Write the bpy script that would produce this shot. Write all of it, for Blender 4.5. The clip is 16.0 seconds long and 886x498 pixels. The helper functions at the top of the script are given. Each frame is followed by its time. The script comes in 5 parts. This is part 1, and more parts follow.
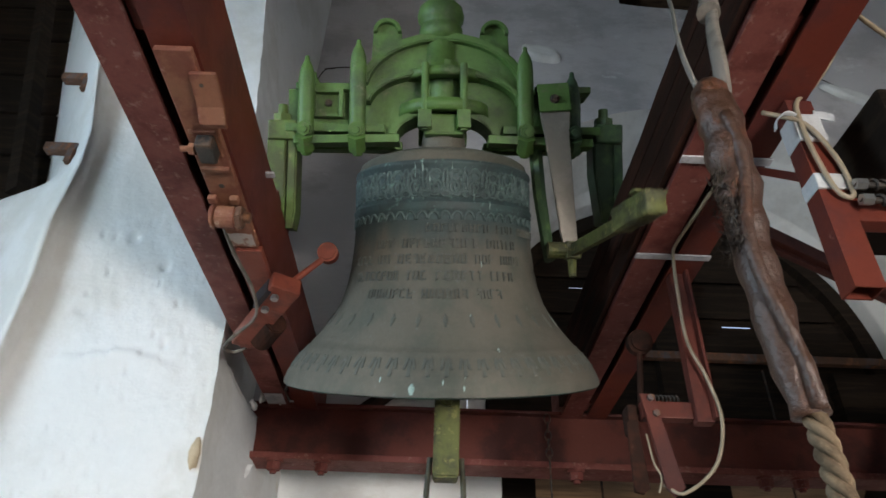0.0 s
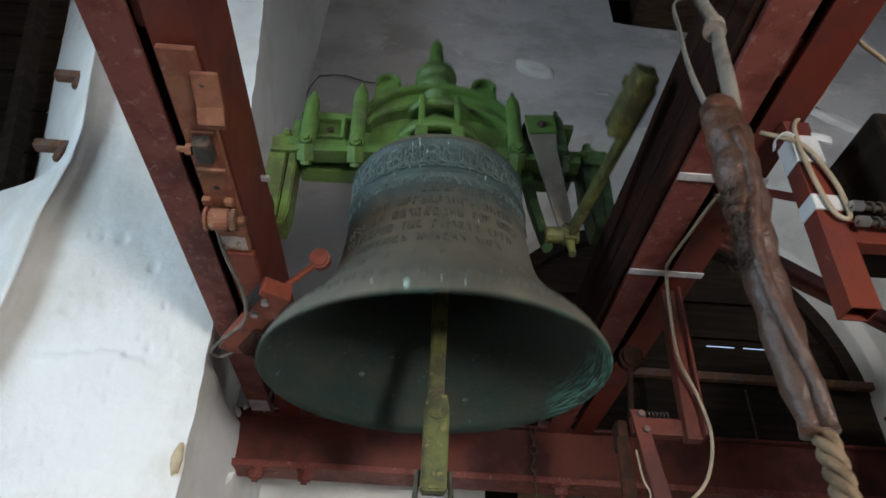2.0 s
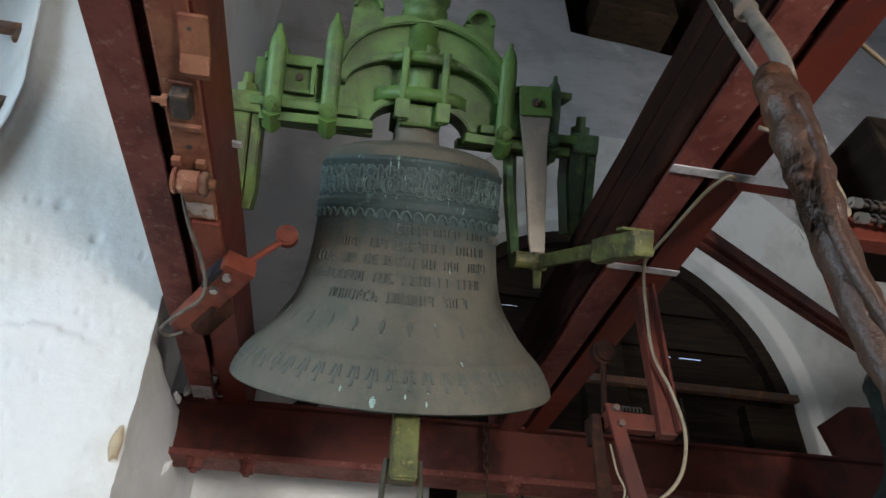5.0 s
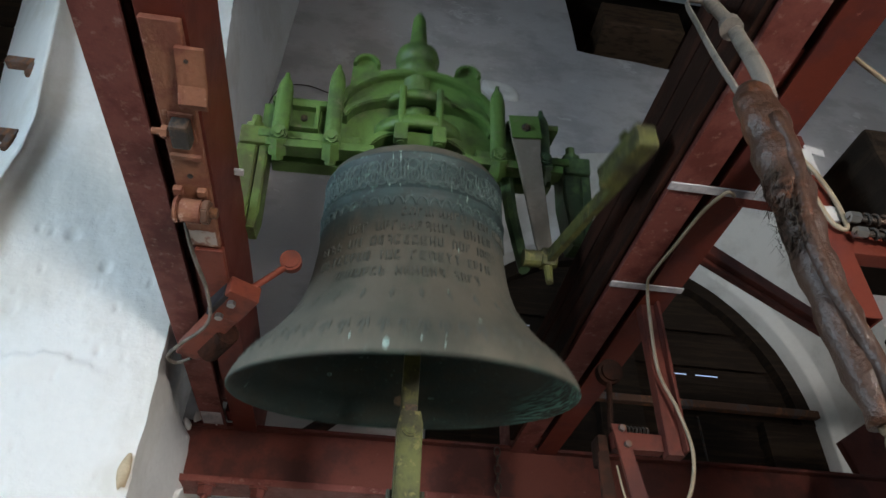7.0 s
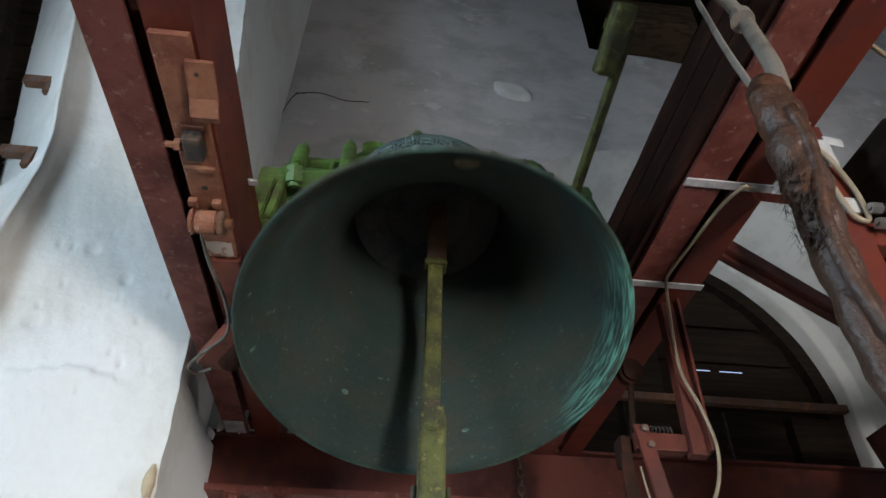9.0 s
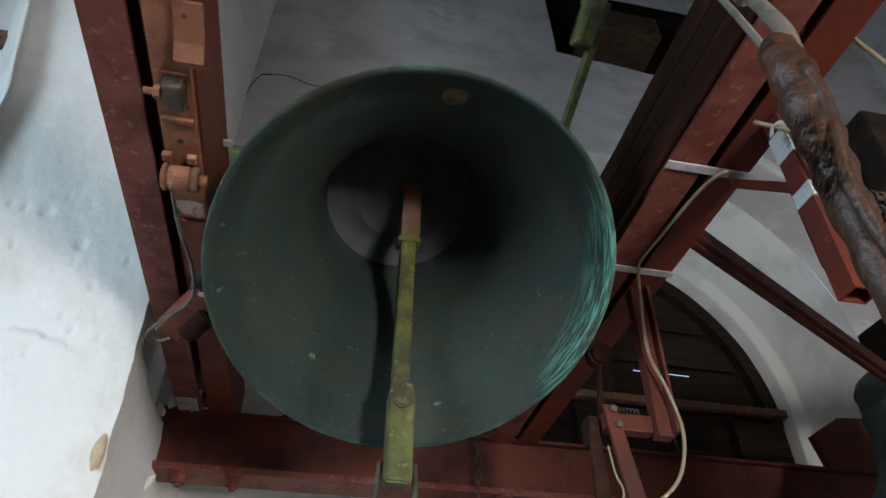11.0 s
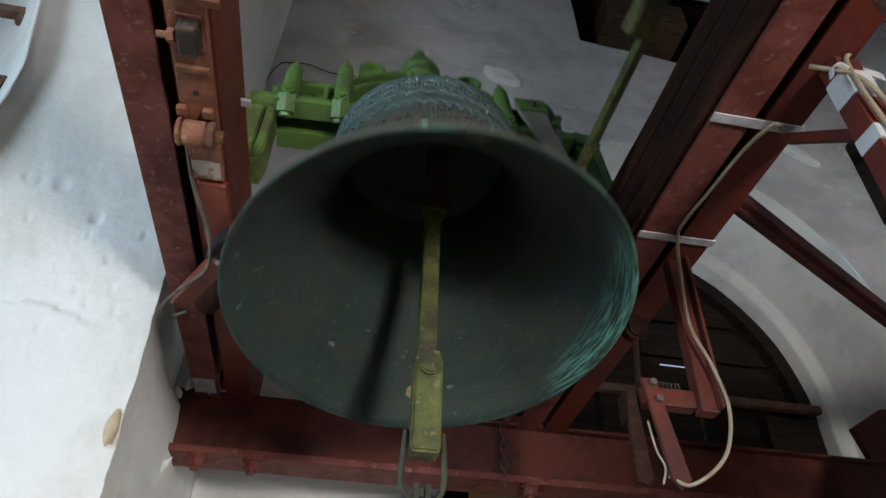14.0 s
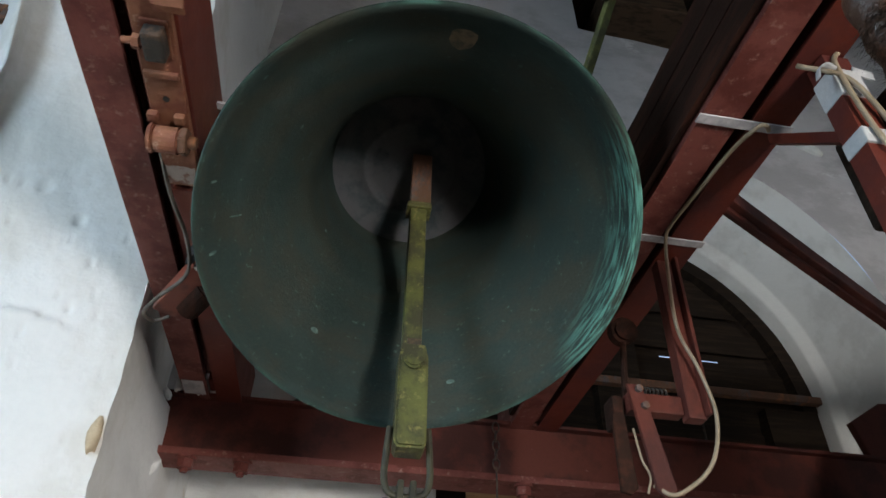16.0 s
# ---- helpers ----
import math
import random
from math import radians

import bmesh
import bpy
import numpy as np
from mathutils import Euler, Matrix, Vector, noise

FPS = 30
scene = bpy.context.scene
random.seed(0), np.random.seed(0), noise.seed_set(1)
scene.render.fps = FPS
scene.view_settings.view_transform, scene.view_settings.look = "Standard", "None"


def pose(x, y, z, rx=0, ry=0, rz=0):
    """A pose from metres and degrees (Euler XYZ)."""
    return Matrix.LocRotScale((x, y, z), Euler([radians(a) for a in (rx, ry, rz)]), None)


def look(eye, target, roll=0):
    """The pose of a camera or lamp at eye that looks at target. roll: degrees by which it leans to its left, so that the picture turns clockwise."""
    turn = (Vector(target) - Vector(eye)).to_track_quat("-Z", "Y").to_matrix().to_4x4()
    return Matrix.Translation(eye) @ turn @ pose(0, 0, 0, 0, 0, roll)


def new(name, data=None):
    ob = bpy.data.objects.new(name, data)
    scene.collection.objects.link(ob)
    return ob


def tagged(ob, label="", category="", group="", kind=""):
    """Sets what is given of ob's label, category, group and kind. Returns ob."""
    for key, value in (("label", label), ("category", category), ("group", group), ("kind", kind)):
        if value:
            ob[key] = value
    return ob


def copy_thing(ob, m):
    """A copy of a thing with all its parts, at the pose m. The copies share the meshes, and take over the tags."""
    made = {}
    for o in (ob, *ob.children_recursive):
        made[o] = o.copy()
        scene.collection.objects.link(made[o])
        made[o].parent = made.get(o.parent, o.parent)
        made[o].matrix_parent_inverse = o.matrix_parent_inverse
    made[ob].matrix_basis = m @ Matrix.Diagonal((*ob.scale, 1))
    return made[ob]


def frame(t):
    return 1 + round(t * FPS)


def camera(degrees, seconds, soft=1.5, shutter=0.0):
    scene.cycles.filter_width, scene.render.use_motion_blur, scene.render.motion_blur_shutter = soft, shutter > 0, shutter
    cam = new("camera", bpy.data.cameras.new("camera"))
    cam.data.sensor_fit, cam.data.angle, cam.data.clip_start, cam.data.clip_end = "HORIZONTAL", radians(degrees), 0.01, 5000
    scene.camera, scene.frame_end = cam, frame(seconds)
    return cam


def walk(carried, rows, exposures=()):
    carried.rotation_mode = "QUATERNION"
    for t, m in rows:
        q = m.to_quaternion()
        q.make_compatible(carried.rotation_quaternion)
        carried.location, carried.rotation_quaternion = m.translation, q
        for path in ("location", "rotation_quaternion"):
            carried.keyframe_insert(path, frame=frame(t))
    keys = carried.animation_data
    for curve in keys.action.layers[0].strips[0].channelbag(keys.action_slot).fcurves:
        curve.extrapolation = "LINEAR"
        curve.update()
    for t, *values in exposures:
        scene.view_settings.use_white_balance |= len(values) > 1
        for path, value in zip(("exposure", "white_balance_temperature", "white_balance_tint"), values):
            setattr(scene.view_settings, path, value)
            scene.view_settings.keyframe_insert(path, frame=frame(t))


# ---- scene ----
cam = camera(67.0, 16.0, shutter=0.5)
PATH = [
    (0, (0.196, 0.235, 1.594), (0.211, 1.876, 2.736), 1.9),
    (0.5, (0.202, 0.24, 1.592), (0.273, 1.878, 2.737), 1.9),
    (1, (0.207, 0.235, 1.599), (0.281, 1.849, 2.777), 2.2),
    (1.5, (0.206, 0.23, 1.594), (0.26, 1.833, 2.789), 2.5),
    (2, (0.169, 0.246, 1.593), (0.226, 1.866, 2.765), 2.8),
    (2.5, (0.113, 0.295, 1.579), (0.239, 1.927, 2.729), 2.4),
    (3, (0.066, 0.331, 1.577), (0.269, 1.962, 2.718), 1.6),
    (3.5, (0.047, 0.349, 1.581), (0.3, 1.97, 2.725), 1.5),
    (4, (0.041, 0.36, 1.576), (0.316, 1.972, 2.727), 1.5),
    (6.5, (0.066, 0.355, 1.583), (0.276, 1.911, 2.821), 2.1),
    (7, (0.082, 0.345, 1.582), (0.286, 1.904, 2.818), 1.7),
    (7.5, (0.083, 0.348, 1.581), (0.285, 1.911, 2.812), 1.9),
    (8, (0.082, 0.344, 1.589), (0.273, 1.913, 2.814), 2.2),
    (8.5, (0.083, 0.345, 1.589), (0.251, 1.915, 2.817), 0.9),
    (9, (0.09, 0.346, 1.589), (0.24, 1.907, 2.829), 1.2),
    (11.5, (0.018, 0.457, 1.518), (0.327, 1.983, 2.773), 0.7),
    (12, (0.017, 0.494, 1.506), (0.285, 2.005, 2.787), 1.1),
    (12.5, (0.034, 0.532, 1.503), (0.27, 2.094, 2.729), 1.2),
    (13, (0.037, 0.552, 1.507), (0.269, 2.143, 2.698), 1.5),
    (13.5, (0.033, 0.559, 1.513), (0.266, 2.117, 2.745), 2.0),
    (14, (0.032, 0.57, 1.515), (0.269, 2.108, 2.771), 2.1),
    (14.5, (0.032, 0.583, 1.513), (0.275, 2.113, 2.778), 1.9),
    (15, (0.036, 0.577, 1.509), (0.286, 2.11, 2.769), 1.7),
    (15.5, (0.039, 0.542, 1.505), (0.303, 2.098, 2.733), 1.4),
    (16, (0.089, 0.56, 1.575), (0.318, 2.123, 2.801), 1.9),
]
walk(cam, [(t, look(eye, target, roll)) for t, eye, target, roll in PATH])

# swing axis of the bell and its centre
AX, AY, AZ = 0.208, 2.14, 3.094
LEAN = -2.0
BEAM_Z0, BEAM_Z1 = 2.77, 3.0

# ---------------------------------------------------------------- light
world = bpy.data.worlds.new("sky")
scene.world = world
world.use_nodes = True
wn = world.node_tree.nodes
sky = wn.new("ShaderNodeTexSky")
sky.sky_type = "NISHITA"
sky.sun_disc = False
sky.sun_elevation, sky.sun_rotation = radians(42), radians(-12)
wn["Background"].inputs["Strength"].default_value = 0.15
world.node_tree.links.new(sky.outputs["Color"], wn["Background"].inputs["Color"])


def area(name, m, sx, sy, power, color):
    lamp = bpy.data.lights.new(name, "AREA")
    lamp.shape, lamp.size, lamp.size_y, lamp.energy, lamp.color = "RECTANGLE", sx, sy, power, color
    ob = new(name, lamp)
    ob.matrix_world = m
    return ob


# daylight from behind the viewer, and added fill from unseen openings at both sides
area("daylight_rear_window", look((2.0, -3.72, 1.1), (2.0, 2.6, 1.1)), 1.1, 1.1, 465, (1.0, 0.965, 0.92))
area("fill_light_east", look((5.85, -0.4, 1.6), (0.0, 1.4, 2.2)), 1.9, 1.5, 30, (0.8, 0.9, 1.0))
area("fill_light_west", look((-3.25, 0.0, 2.75), (-0.7, 2.5, 3.2)), 1.3, 1.7, 162, (0.62, 0.83, 1.0))
# low sun on the louvres of the north window
sun = bpy.data.lights.new("sun", "SUN")
sun.energy, sun.angle, sun.color = 5.0, radians(0.5), (1.0, 0.88, 0.72)
new("sun", sun).matrix_world = look((0.0, 0.0, 20.0), (0.15, -0.73, 19.33))
scene.view_settings.exposure = 0.0

# ---------------------------------------------------------------- materials


def mat(name, base, rough=0.6, metal=0.0, second=None, mix_scale=6.0, mix_at=(0.45, 0.62), third=None, third_scale=30.0,
        third_at=(0.6, 0.68), grain=60.0, bump=0.25, bump_dist=0.004, big_bump=0.0, big_scale=4.0, stretch=(1, 1, 1), spread=0.18, gloss=0.5):
    m = bpy.data.materials.new(name)
    m.use_nodes = True
    nt = m.node_tree
    n, lk = nt.nodes, nt.links
    b = n["Principled BSDF"]
    tc = n.new("ShaderNodeTexCoord")
    mp = n.new("ShaderNodeMapping")
    mp.inputs["Scale"].default_value = stretch
    lk.new(tc.outputs["Object"], mp.inputs["Vector"])

    def noise_at(scale, detail=4.0, rough_=0.6):
        t = n.new("ShaderNodeTexNoise")
        t.inputs["Scale"].default_value, t.inputs["Detail"].default_value, t.inputs["Roughness"].default_value = scale, detail, rough_
        lk.new(mp.outputs["Vector"], t.inputs["Vector"])
        return t.outputs["Fac"]

    def ramp(fac, lo, hi):
        r = n.new("ShaderNodeMapRange")
        r.interpolation_type = "SMOOTHSTEP"
        r.inputs["From Min"].default_value, r.inputs["From Max"].default_value = lo, hi
        lk.new(fac, r.inputs["Value"])
        return r.outputs["Result"]

    def blend(fac, a, c, kind="MIX"):
        x = n.new("ShaderNodeMix")
        x.data_type, x.blend_type = "RGBA", kind
        for sock, v in ((x.inputs["Factor"], fac), (x.inputs[6], a), (x.inputs[7], c)):
            if hasattr(v, "links"):
                lk.new(v, sock)
            elif isinstance(v, tuple):
                sock.default_value = (*v, 1)
            else:
                sock.default_value = v
        return x.outputs[2]

    fine = noise_at(grain, 5.0, 0.7)
    col = base
    if second:
        col = blend(ramp(noise_at(mix_scale, 6.0, 0.65), *mix_at), col, second)
    if third:
        col = blend(ramp(noise_at(third_scale, 5.0, 0.7), *third_at), col, third)
    val = n.new("ShaderNodeMapRange")
    val.inputs["To Min"].default_value, val.inputs["To Max"].default_value = 1 - spread, 1 + spread
    lk.new(fine, val.inputs["Value"])
    hsv = n.new("ShaderNodeHueSaturation")
    lk.new(val.outputs["Result"], hsv.inputs["Value"])
    if isinstance(col, tuple):
        hsv.inputs["Color"].default_value = (*col, 1)
    else:
        lk.new(col, hsv.inputs["Color"])
    lk.new(hsv.outputs["Color"], b.inputs["Base Color"])
    rr = n.new("ShaderNodeMapRange")
    rr.inputs["To Min"].default_value, rr.inputs["To Max"].default_value = max(rough - 0.12, 0.05), min(rough + 0.12, 1.0)
    lk.new(noise_at(mix_scale * 2, 3.0), rr.inputs["Value"])
    lk.new(rr.outputs["Result"], b.inputs["Roughness"])
    b.inputs["Metallic"].default_value = metal
    b.inputs["Specular IOR Level"].default_value = gloss
    bp = n.new("ShaderNodeBump")
    bp.inputs["Strength"].default_value, bp.inputs["Distance"].default_value = bump, bump_dist
    lk.new(fine, bp.inputs["Height"])
    out = bp.outputs["Normal"]
    if big_bump:
        b2 = n.new("ShaderNodeBump")
        b2.inputs["Strength"].default_value, b2.inputs["Distance"].default_value = big_bump, 0.03
        lk.new(noise_at(big_scale, 6.0, 0.55), b2.inputs["Height"])
        lk.new(out, b2.inputs["Normal"])
        out = b2.outputs["Normal"]
    lk.new(out, b.inputs["Normal"])
    return m


M_STONE = mat("dark_rubble", (0.07, 0.055, 0.045), 0.95, gloss=0.1, second=(0.13, 0.11, 0.1), mix_scale=7, grain=40, bump=0.6)
M_LIMEWASH = mat("dull_limewash", (0.64, 0.635, 0.615), 0.9, second=(0.53, 0.52, 0.5), mix_scale=2.2, third=(0.55, 0.48, 0.36), third_scale=3, third_at=(0.66, 0.74), grain=45, bump=0.2, big_bump=0.3, spread=0.05)
M_PLASTER = mat("whitewash", (0.75, 0.745, 0.73), 0.9, second=(0.66, 0.645, 0.61), mix_scale=1.6, third=(0.6, 0.53, 0.42), third_scale=2.3,
                third_at=(0.64, 0.76), grain=32, bump=0.35, bump_dist=0.006, big_bump=0.5, big_scale=4.5, stretch=(1.15, 1.15, 1), spread=0.06)
# whiter than the pier's wash to make up for weak light down there
M_DADO = mat("brightened_limewash", (0.9, 0.895, 0.88), 0.9, second=(0.82, 0.8, 0.77), mix_scale=3, third=(0.6, 0.5, 0.42), third_scale=5, third_at=(0.68, 0.76), grain=45, bump=0.25, big_bump=0.5, big_scale=6, stretch=(1, 1, 2), spread=0.05)
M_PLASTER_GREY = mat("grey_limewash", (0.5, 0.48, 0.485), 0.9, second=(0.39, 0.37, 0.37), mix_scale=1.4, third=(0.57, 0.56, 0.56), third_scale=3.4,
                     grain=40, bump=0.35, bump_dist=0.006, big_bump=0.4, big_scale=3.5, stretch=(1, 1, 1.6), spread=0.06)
M_RED = mat("red_oxide_paint", (0.11, 0.023, 0.014), 0.5, gloss=0.13, second=(0.085, 0.022, 0.018), mix_scale=5, third=(0.22, 0.09, 0.075), third_scale=22,
            third_at=(0.64, 0.74), grain=70, bump=0.2)
# red paint toned down for the shade over the cross beam and right-hand steel
M_RED_SHADED = mat("red_paint_shaded", (0.1, 0.025, 0.017), 0.55, gloss=0.2, second=(0.055, 0.016, 0.013), mix_scale=4, third=(0.16, 0.07, 0.06), third_scale=24, third_at=(0.66, 0.76), grain=70, bump=0.25)
M_RED_DUSTY = mat("dusty_red_paint", (0.15, 0.045, 0.036), 0.6, gloss=0.15, second=(0.1, 0.026, 0.02), mix_scale=9, third=(0.23, 0.125, 0.105), third_scale=34,
                  third_at=(0.55, 0.72), grain=80, bump=0.3)
M_RUST = mat("rusty_orange_primer", (0.22, 0.09, 0.05), 0.75, gloss=0.25, second=(0.17, 0.055, 0.035), mix_scale=14, third=(0.42, 0.27, 0.2), third_scale=18,
             third_at=(0.58, 0.7), grain=90, bump=0.5)
M_ORANGE = mat("orange_red_enamel", (0.18, 0.042, 0.024), 0.5, gloss=0.25, second=(0.11, 0.028, 0.018), mix_scale=12, grain=90, bump=0.2)
M_GREEN = mat("green_paint", (0.072, 0.135, 0.03), 0.5, gloss=0.35, second=(0.045, 0.075, 0.024), mix_scale=7, mix_at=(0.46, 0.66), third=(0.12, 0.125, 0.07), third_scale=15,
              third_at=(0.56, 0.72), grain=55, bump=0.4, big_bump=0.12, big_scale=30)
M_GREEN_WORN = mat("worn_green_paint", (0.09, 0.135, 0.03), 0.55, gloss=0.3, second=(0.06, 0.065, 0.022), mix_scale=10, mix_at=(0.45, 0.62), third=(0.17, 0.16, 0.06), third_scale=26,
                   third_at=(0.58, 0.7), grain=80, bump=0.5)
M_GREEN_OLD = mat("flaking_olive_paint", (0.095, 0.1, 0.028), 0.6, gloss=0.3, second=(0.045, 0.042, 0.02), mix_scale=12, mix_at=(0.38, 0.6), third=(0.16, 0.145, 0.05), third_scale=40,
                  third_at=(0.55, 0.65), grain=90, bump=0.5)
# green paint darkened for the girder's shadow on the yoke's right end
M_GREEN_SHADED = mat("green_paint_shaded", (0.025, 0.05, 0.02), 0.5, second=(0.07, 0.12, 0.04), mix_scale=10, grain=60, bump=0.3)
M_STEEL_GREY = mat("dusty_bare_steel", (0.18, 0.152, 0.122), 0.6, metal=0.2, second=(0.23, 0.2, 0.165), mix_scale=7, grain=60, bump=0.2)
M_STEEL = mat("galvanised_bolt", (0.34, 0.34, 0.33), 0.35, metal=0.9, grain=80, bump=0.1)
M_OLIVE_IRON = mat("olive_stained_iron", (0.05, 0.046, 0.026), 0.6, gloss=0.3, second=(0.03, 0.028, 0.02), mix_scale=20, grain=80, bump=0.4)
M_IRON = mat("dark_iron", (0.035, 0.03, 0.026), 0.6, metal=0.15, gloss=0.3, second=(0.1, 0.06, 0.04), mix_scale=20, grain=80, bump=0.4)
M_OLDRUST = mat("old_rusty_iron", (0.12, 0.062, 0.04), 0.65, metal=0.05, gloss=0.2, second=(0.3, 0.12, 0.05), mix_scale=11, mix_at=(0.5, 0.66),
                third=(0.1, 0.09, 0.09), third_scale=7, third_at=(0.5, 0.66), grain=70, bump=0.6, stretch=(1, 1, 0.5))
# near-black carries the shade on the upper louvres; the next is their daylit copy
M_WOOD = mat("near_black_wood", (0.017, 0.012, 0.009), 0.85, gloss=0.06, second=(0.028, 0.019, 0.013), mix_scale=5, grain=40, bump=0.5, stretch=(0.4, 1, 6))
M_WOOD_LIT = mat("daylit_boards", (0.31, 0.225, 0.15), 0.8, second=(0.2, 0.145, 0.1), mix_scale=5, grain=40, bump=0.5, stretch=(0.4, 3, 6))
M_ROPE = mat("hemp_rope", (0.15, 0.105, 0.066), 0.9, gloss=0.15, second=(0.085, 0.058, 0.036), mix_scale=20, grain=150, bump=0.6)
M_CABLE = mat("cream_cable", (0.27, 0.21, 0.14), 0.5, second=(0.21, 0.16, 0.1), mix_scale=12, grain=60, bump=0.1)
M_TAPE = mat("white_tape", (0.41, 0.41, 0.42), 0.55, second=(0.45, 0.45, 0.45), mix_scale=25, grain=90, bump=0.3)
M_STRAP = mat("grey_strap", (0.42, 0.4, 0.41), 0.6, second=(0.3, 0.29, 0.3), mix_scale=20, grain=90, bump=0.3)
M_SCRAPED = mat("scraped_rusty_steel", (0.36, 0.29, 0.25), 0.65, second=(0.2, 0.09, 0.06), mix_scale=28, mix_at=(0.48, 0.6), grain=90, bump=0.3)
M_BELT = mat("worn_grey_webbing", (0.15, 0.125, 0.105), 0.85, gloss=0.15, second=(0.1, 0.085, 0.07), mix_scale=18, grain=160, bump=0.5)
M_FLOOR = mat("floor_boards", (0.2, 0.15, 0.11), 0.85, second=(0.13, 0.1, 0.08), mix_scale=3, grain=30, bump=0.4, stretch=(6, 0.5, 1))
M_NEAR_BLACK = mat("near_black_brown", (0.022, 0.011, 0.008), 0.85, gloss=0.06, second=(0.045, 0.018, 0.012), mix_scale=6, grain=50, bump=0.5, stretch=(3, 0.6, 3))
M_LEATHER = mat("cracked_brown_leather", (0.042, 0.019, 0.011), 0.38, gloss=0.45, second=(0.11, 0.035, 0.013), mix_scale=11, mix_at=(0.5, 0.66), third=(0.035, 0.03, 0.03), third_scale=9, third_at=(0.56, 0.7), grain=90, bump=0.6, big_bump=0.3, big_scale=30)
M_FUR = mat("dark_matted_fleece", (0.035, 0.026, 0.02), 0.95, second=(0.06, 0.045, 0.03), mix_scale=40, grain=200, bump=1.0)
M_BLACK = mat("black_tape", (0.02, 0.018, 0.02), 0.6, gloss=0.2, grain=90, bump=0.2)


def bronze():
    """Aged bronze: dark green patina, dull brown dust, pale verdigris streaks."""
    m = mat("dusty_aged_bronze", (0.1, 0.088, 0.066), 0.75, metal=0.0, second=(0.067, 0.068, 0.052), mix_scale=6, mix_at=(0.4, 0.66),
            third=(0.12, 0.14, 0.118), third_scale=46, third_at=(0.6, 0.76), grain=85, bump=0.5, big_bump=0.12, big_scale=26, spread=0.2)
    # the patina of the band runs down the waist in streaks
    n, lk = m.node_tree.nodes, m.node_tree.links
    b = n["Principled BSDF"]
    was = b.inputs["Base Color"].links[0].from_socket
    tc = n.new("ShaderNodeTexCoord")
    mp = n.new("ShaderNodeMapping")
    mp.inputs["Scale"].default_value = (22, 22, 2.5)
    lk.new(tc.outputs["Object"], mp.inputs["Vector"])
    nz = n.new("ShaderNodeTexNoise")
    nz.inputs["Scale"].default_value, nz.inputs["Detail"].default_value = 1.0, 6.0
    lk.new(mp.outputs["Vector"], nz.inputs["Vector"])
    xyz = n.new("ShaderNodeSeparateXYZ")
    lk.new(tc.outputs["Object"], xyz.inputs[0])
    down = n.new("ShaderNodeMath")
    down.operation = "MULTIPLY_ADD"
    down.inputs[1].default_value = 0.16
    lk.new(nz.outputs["Fac"], down.inputs[0])
    lk.new(xyz.outputs["Z"], down.inputs[2])
    rg = n.new("ShaderNodeMapRange")
    rg.interpolation_type = "SMOOTHSTEP"
    rg.inputs["From Min"].default_value, rg.inputs["From Max"].default_value = -0.12, 0.0
    lk.new(down.outputs[0], rg.inputs["Value"])
    top = n.new("ShaderNodeMapRange")
    top.inputs["From Min"].default_value, top.inputs["From Max"].default_value = 0.1, 0.09
    lk.new(xyz.outputs["Z"], top.inputs["Value"])
    mul = n.new("ShaderNodeMath")
    mul.operation = "MULTIPLY"
    lk.new(rg.outputs[0], mul.inputs[0])
    lk.new(top.outputs[0], mul.inputs[1])
    mix = n.new("ShaderNodeMix")
    mix.data_type = "RGBA"
    lk.new(mul.outputs[0], mix.inputs["Factor"])
    lk.new(was, mix.inputs[6])
    mix.inputs[7].default_value = (0.035, 0.05, 0.048, 1)
    lk.new(mix.outputs[2], b.inputs["Base Color"])
    return m


M_BRONZE = bronze()
M_BAND = mat("dark_patina_bronze", (0.028, 0.042, 0.042), 0.6, second=(0.04, 0.07, 0.068), mix_scale=12, mix_at=(0.4, 0.65), third=(0.15, 0.25, 0.215),
             third_scale=42, third_at=(0.56, 0.72), grain=85, bump=0.4)
M_INSIDE = mat("bronze_inside", (0.026, 0.041, 0.037), 0.6, metal=0.0, second=(0.037, 0.042, 0.033), mix_scale=3.5, mix_at=(0.42, 0.62), third=(0.085, 0.13, 0.115),
               third_scale=26, third_at=(0.6, 0.74), grain=70, bump=0.7, stretch=(1.6, 1.6, 3.4), spread=0.42)


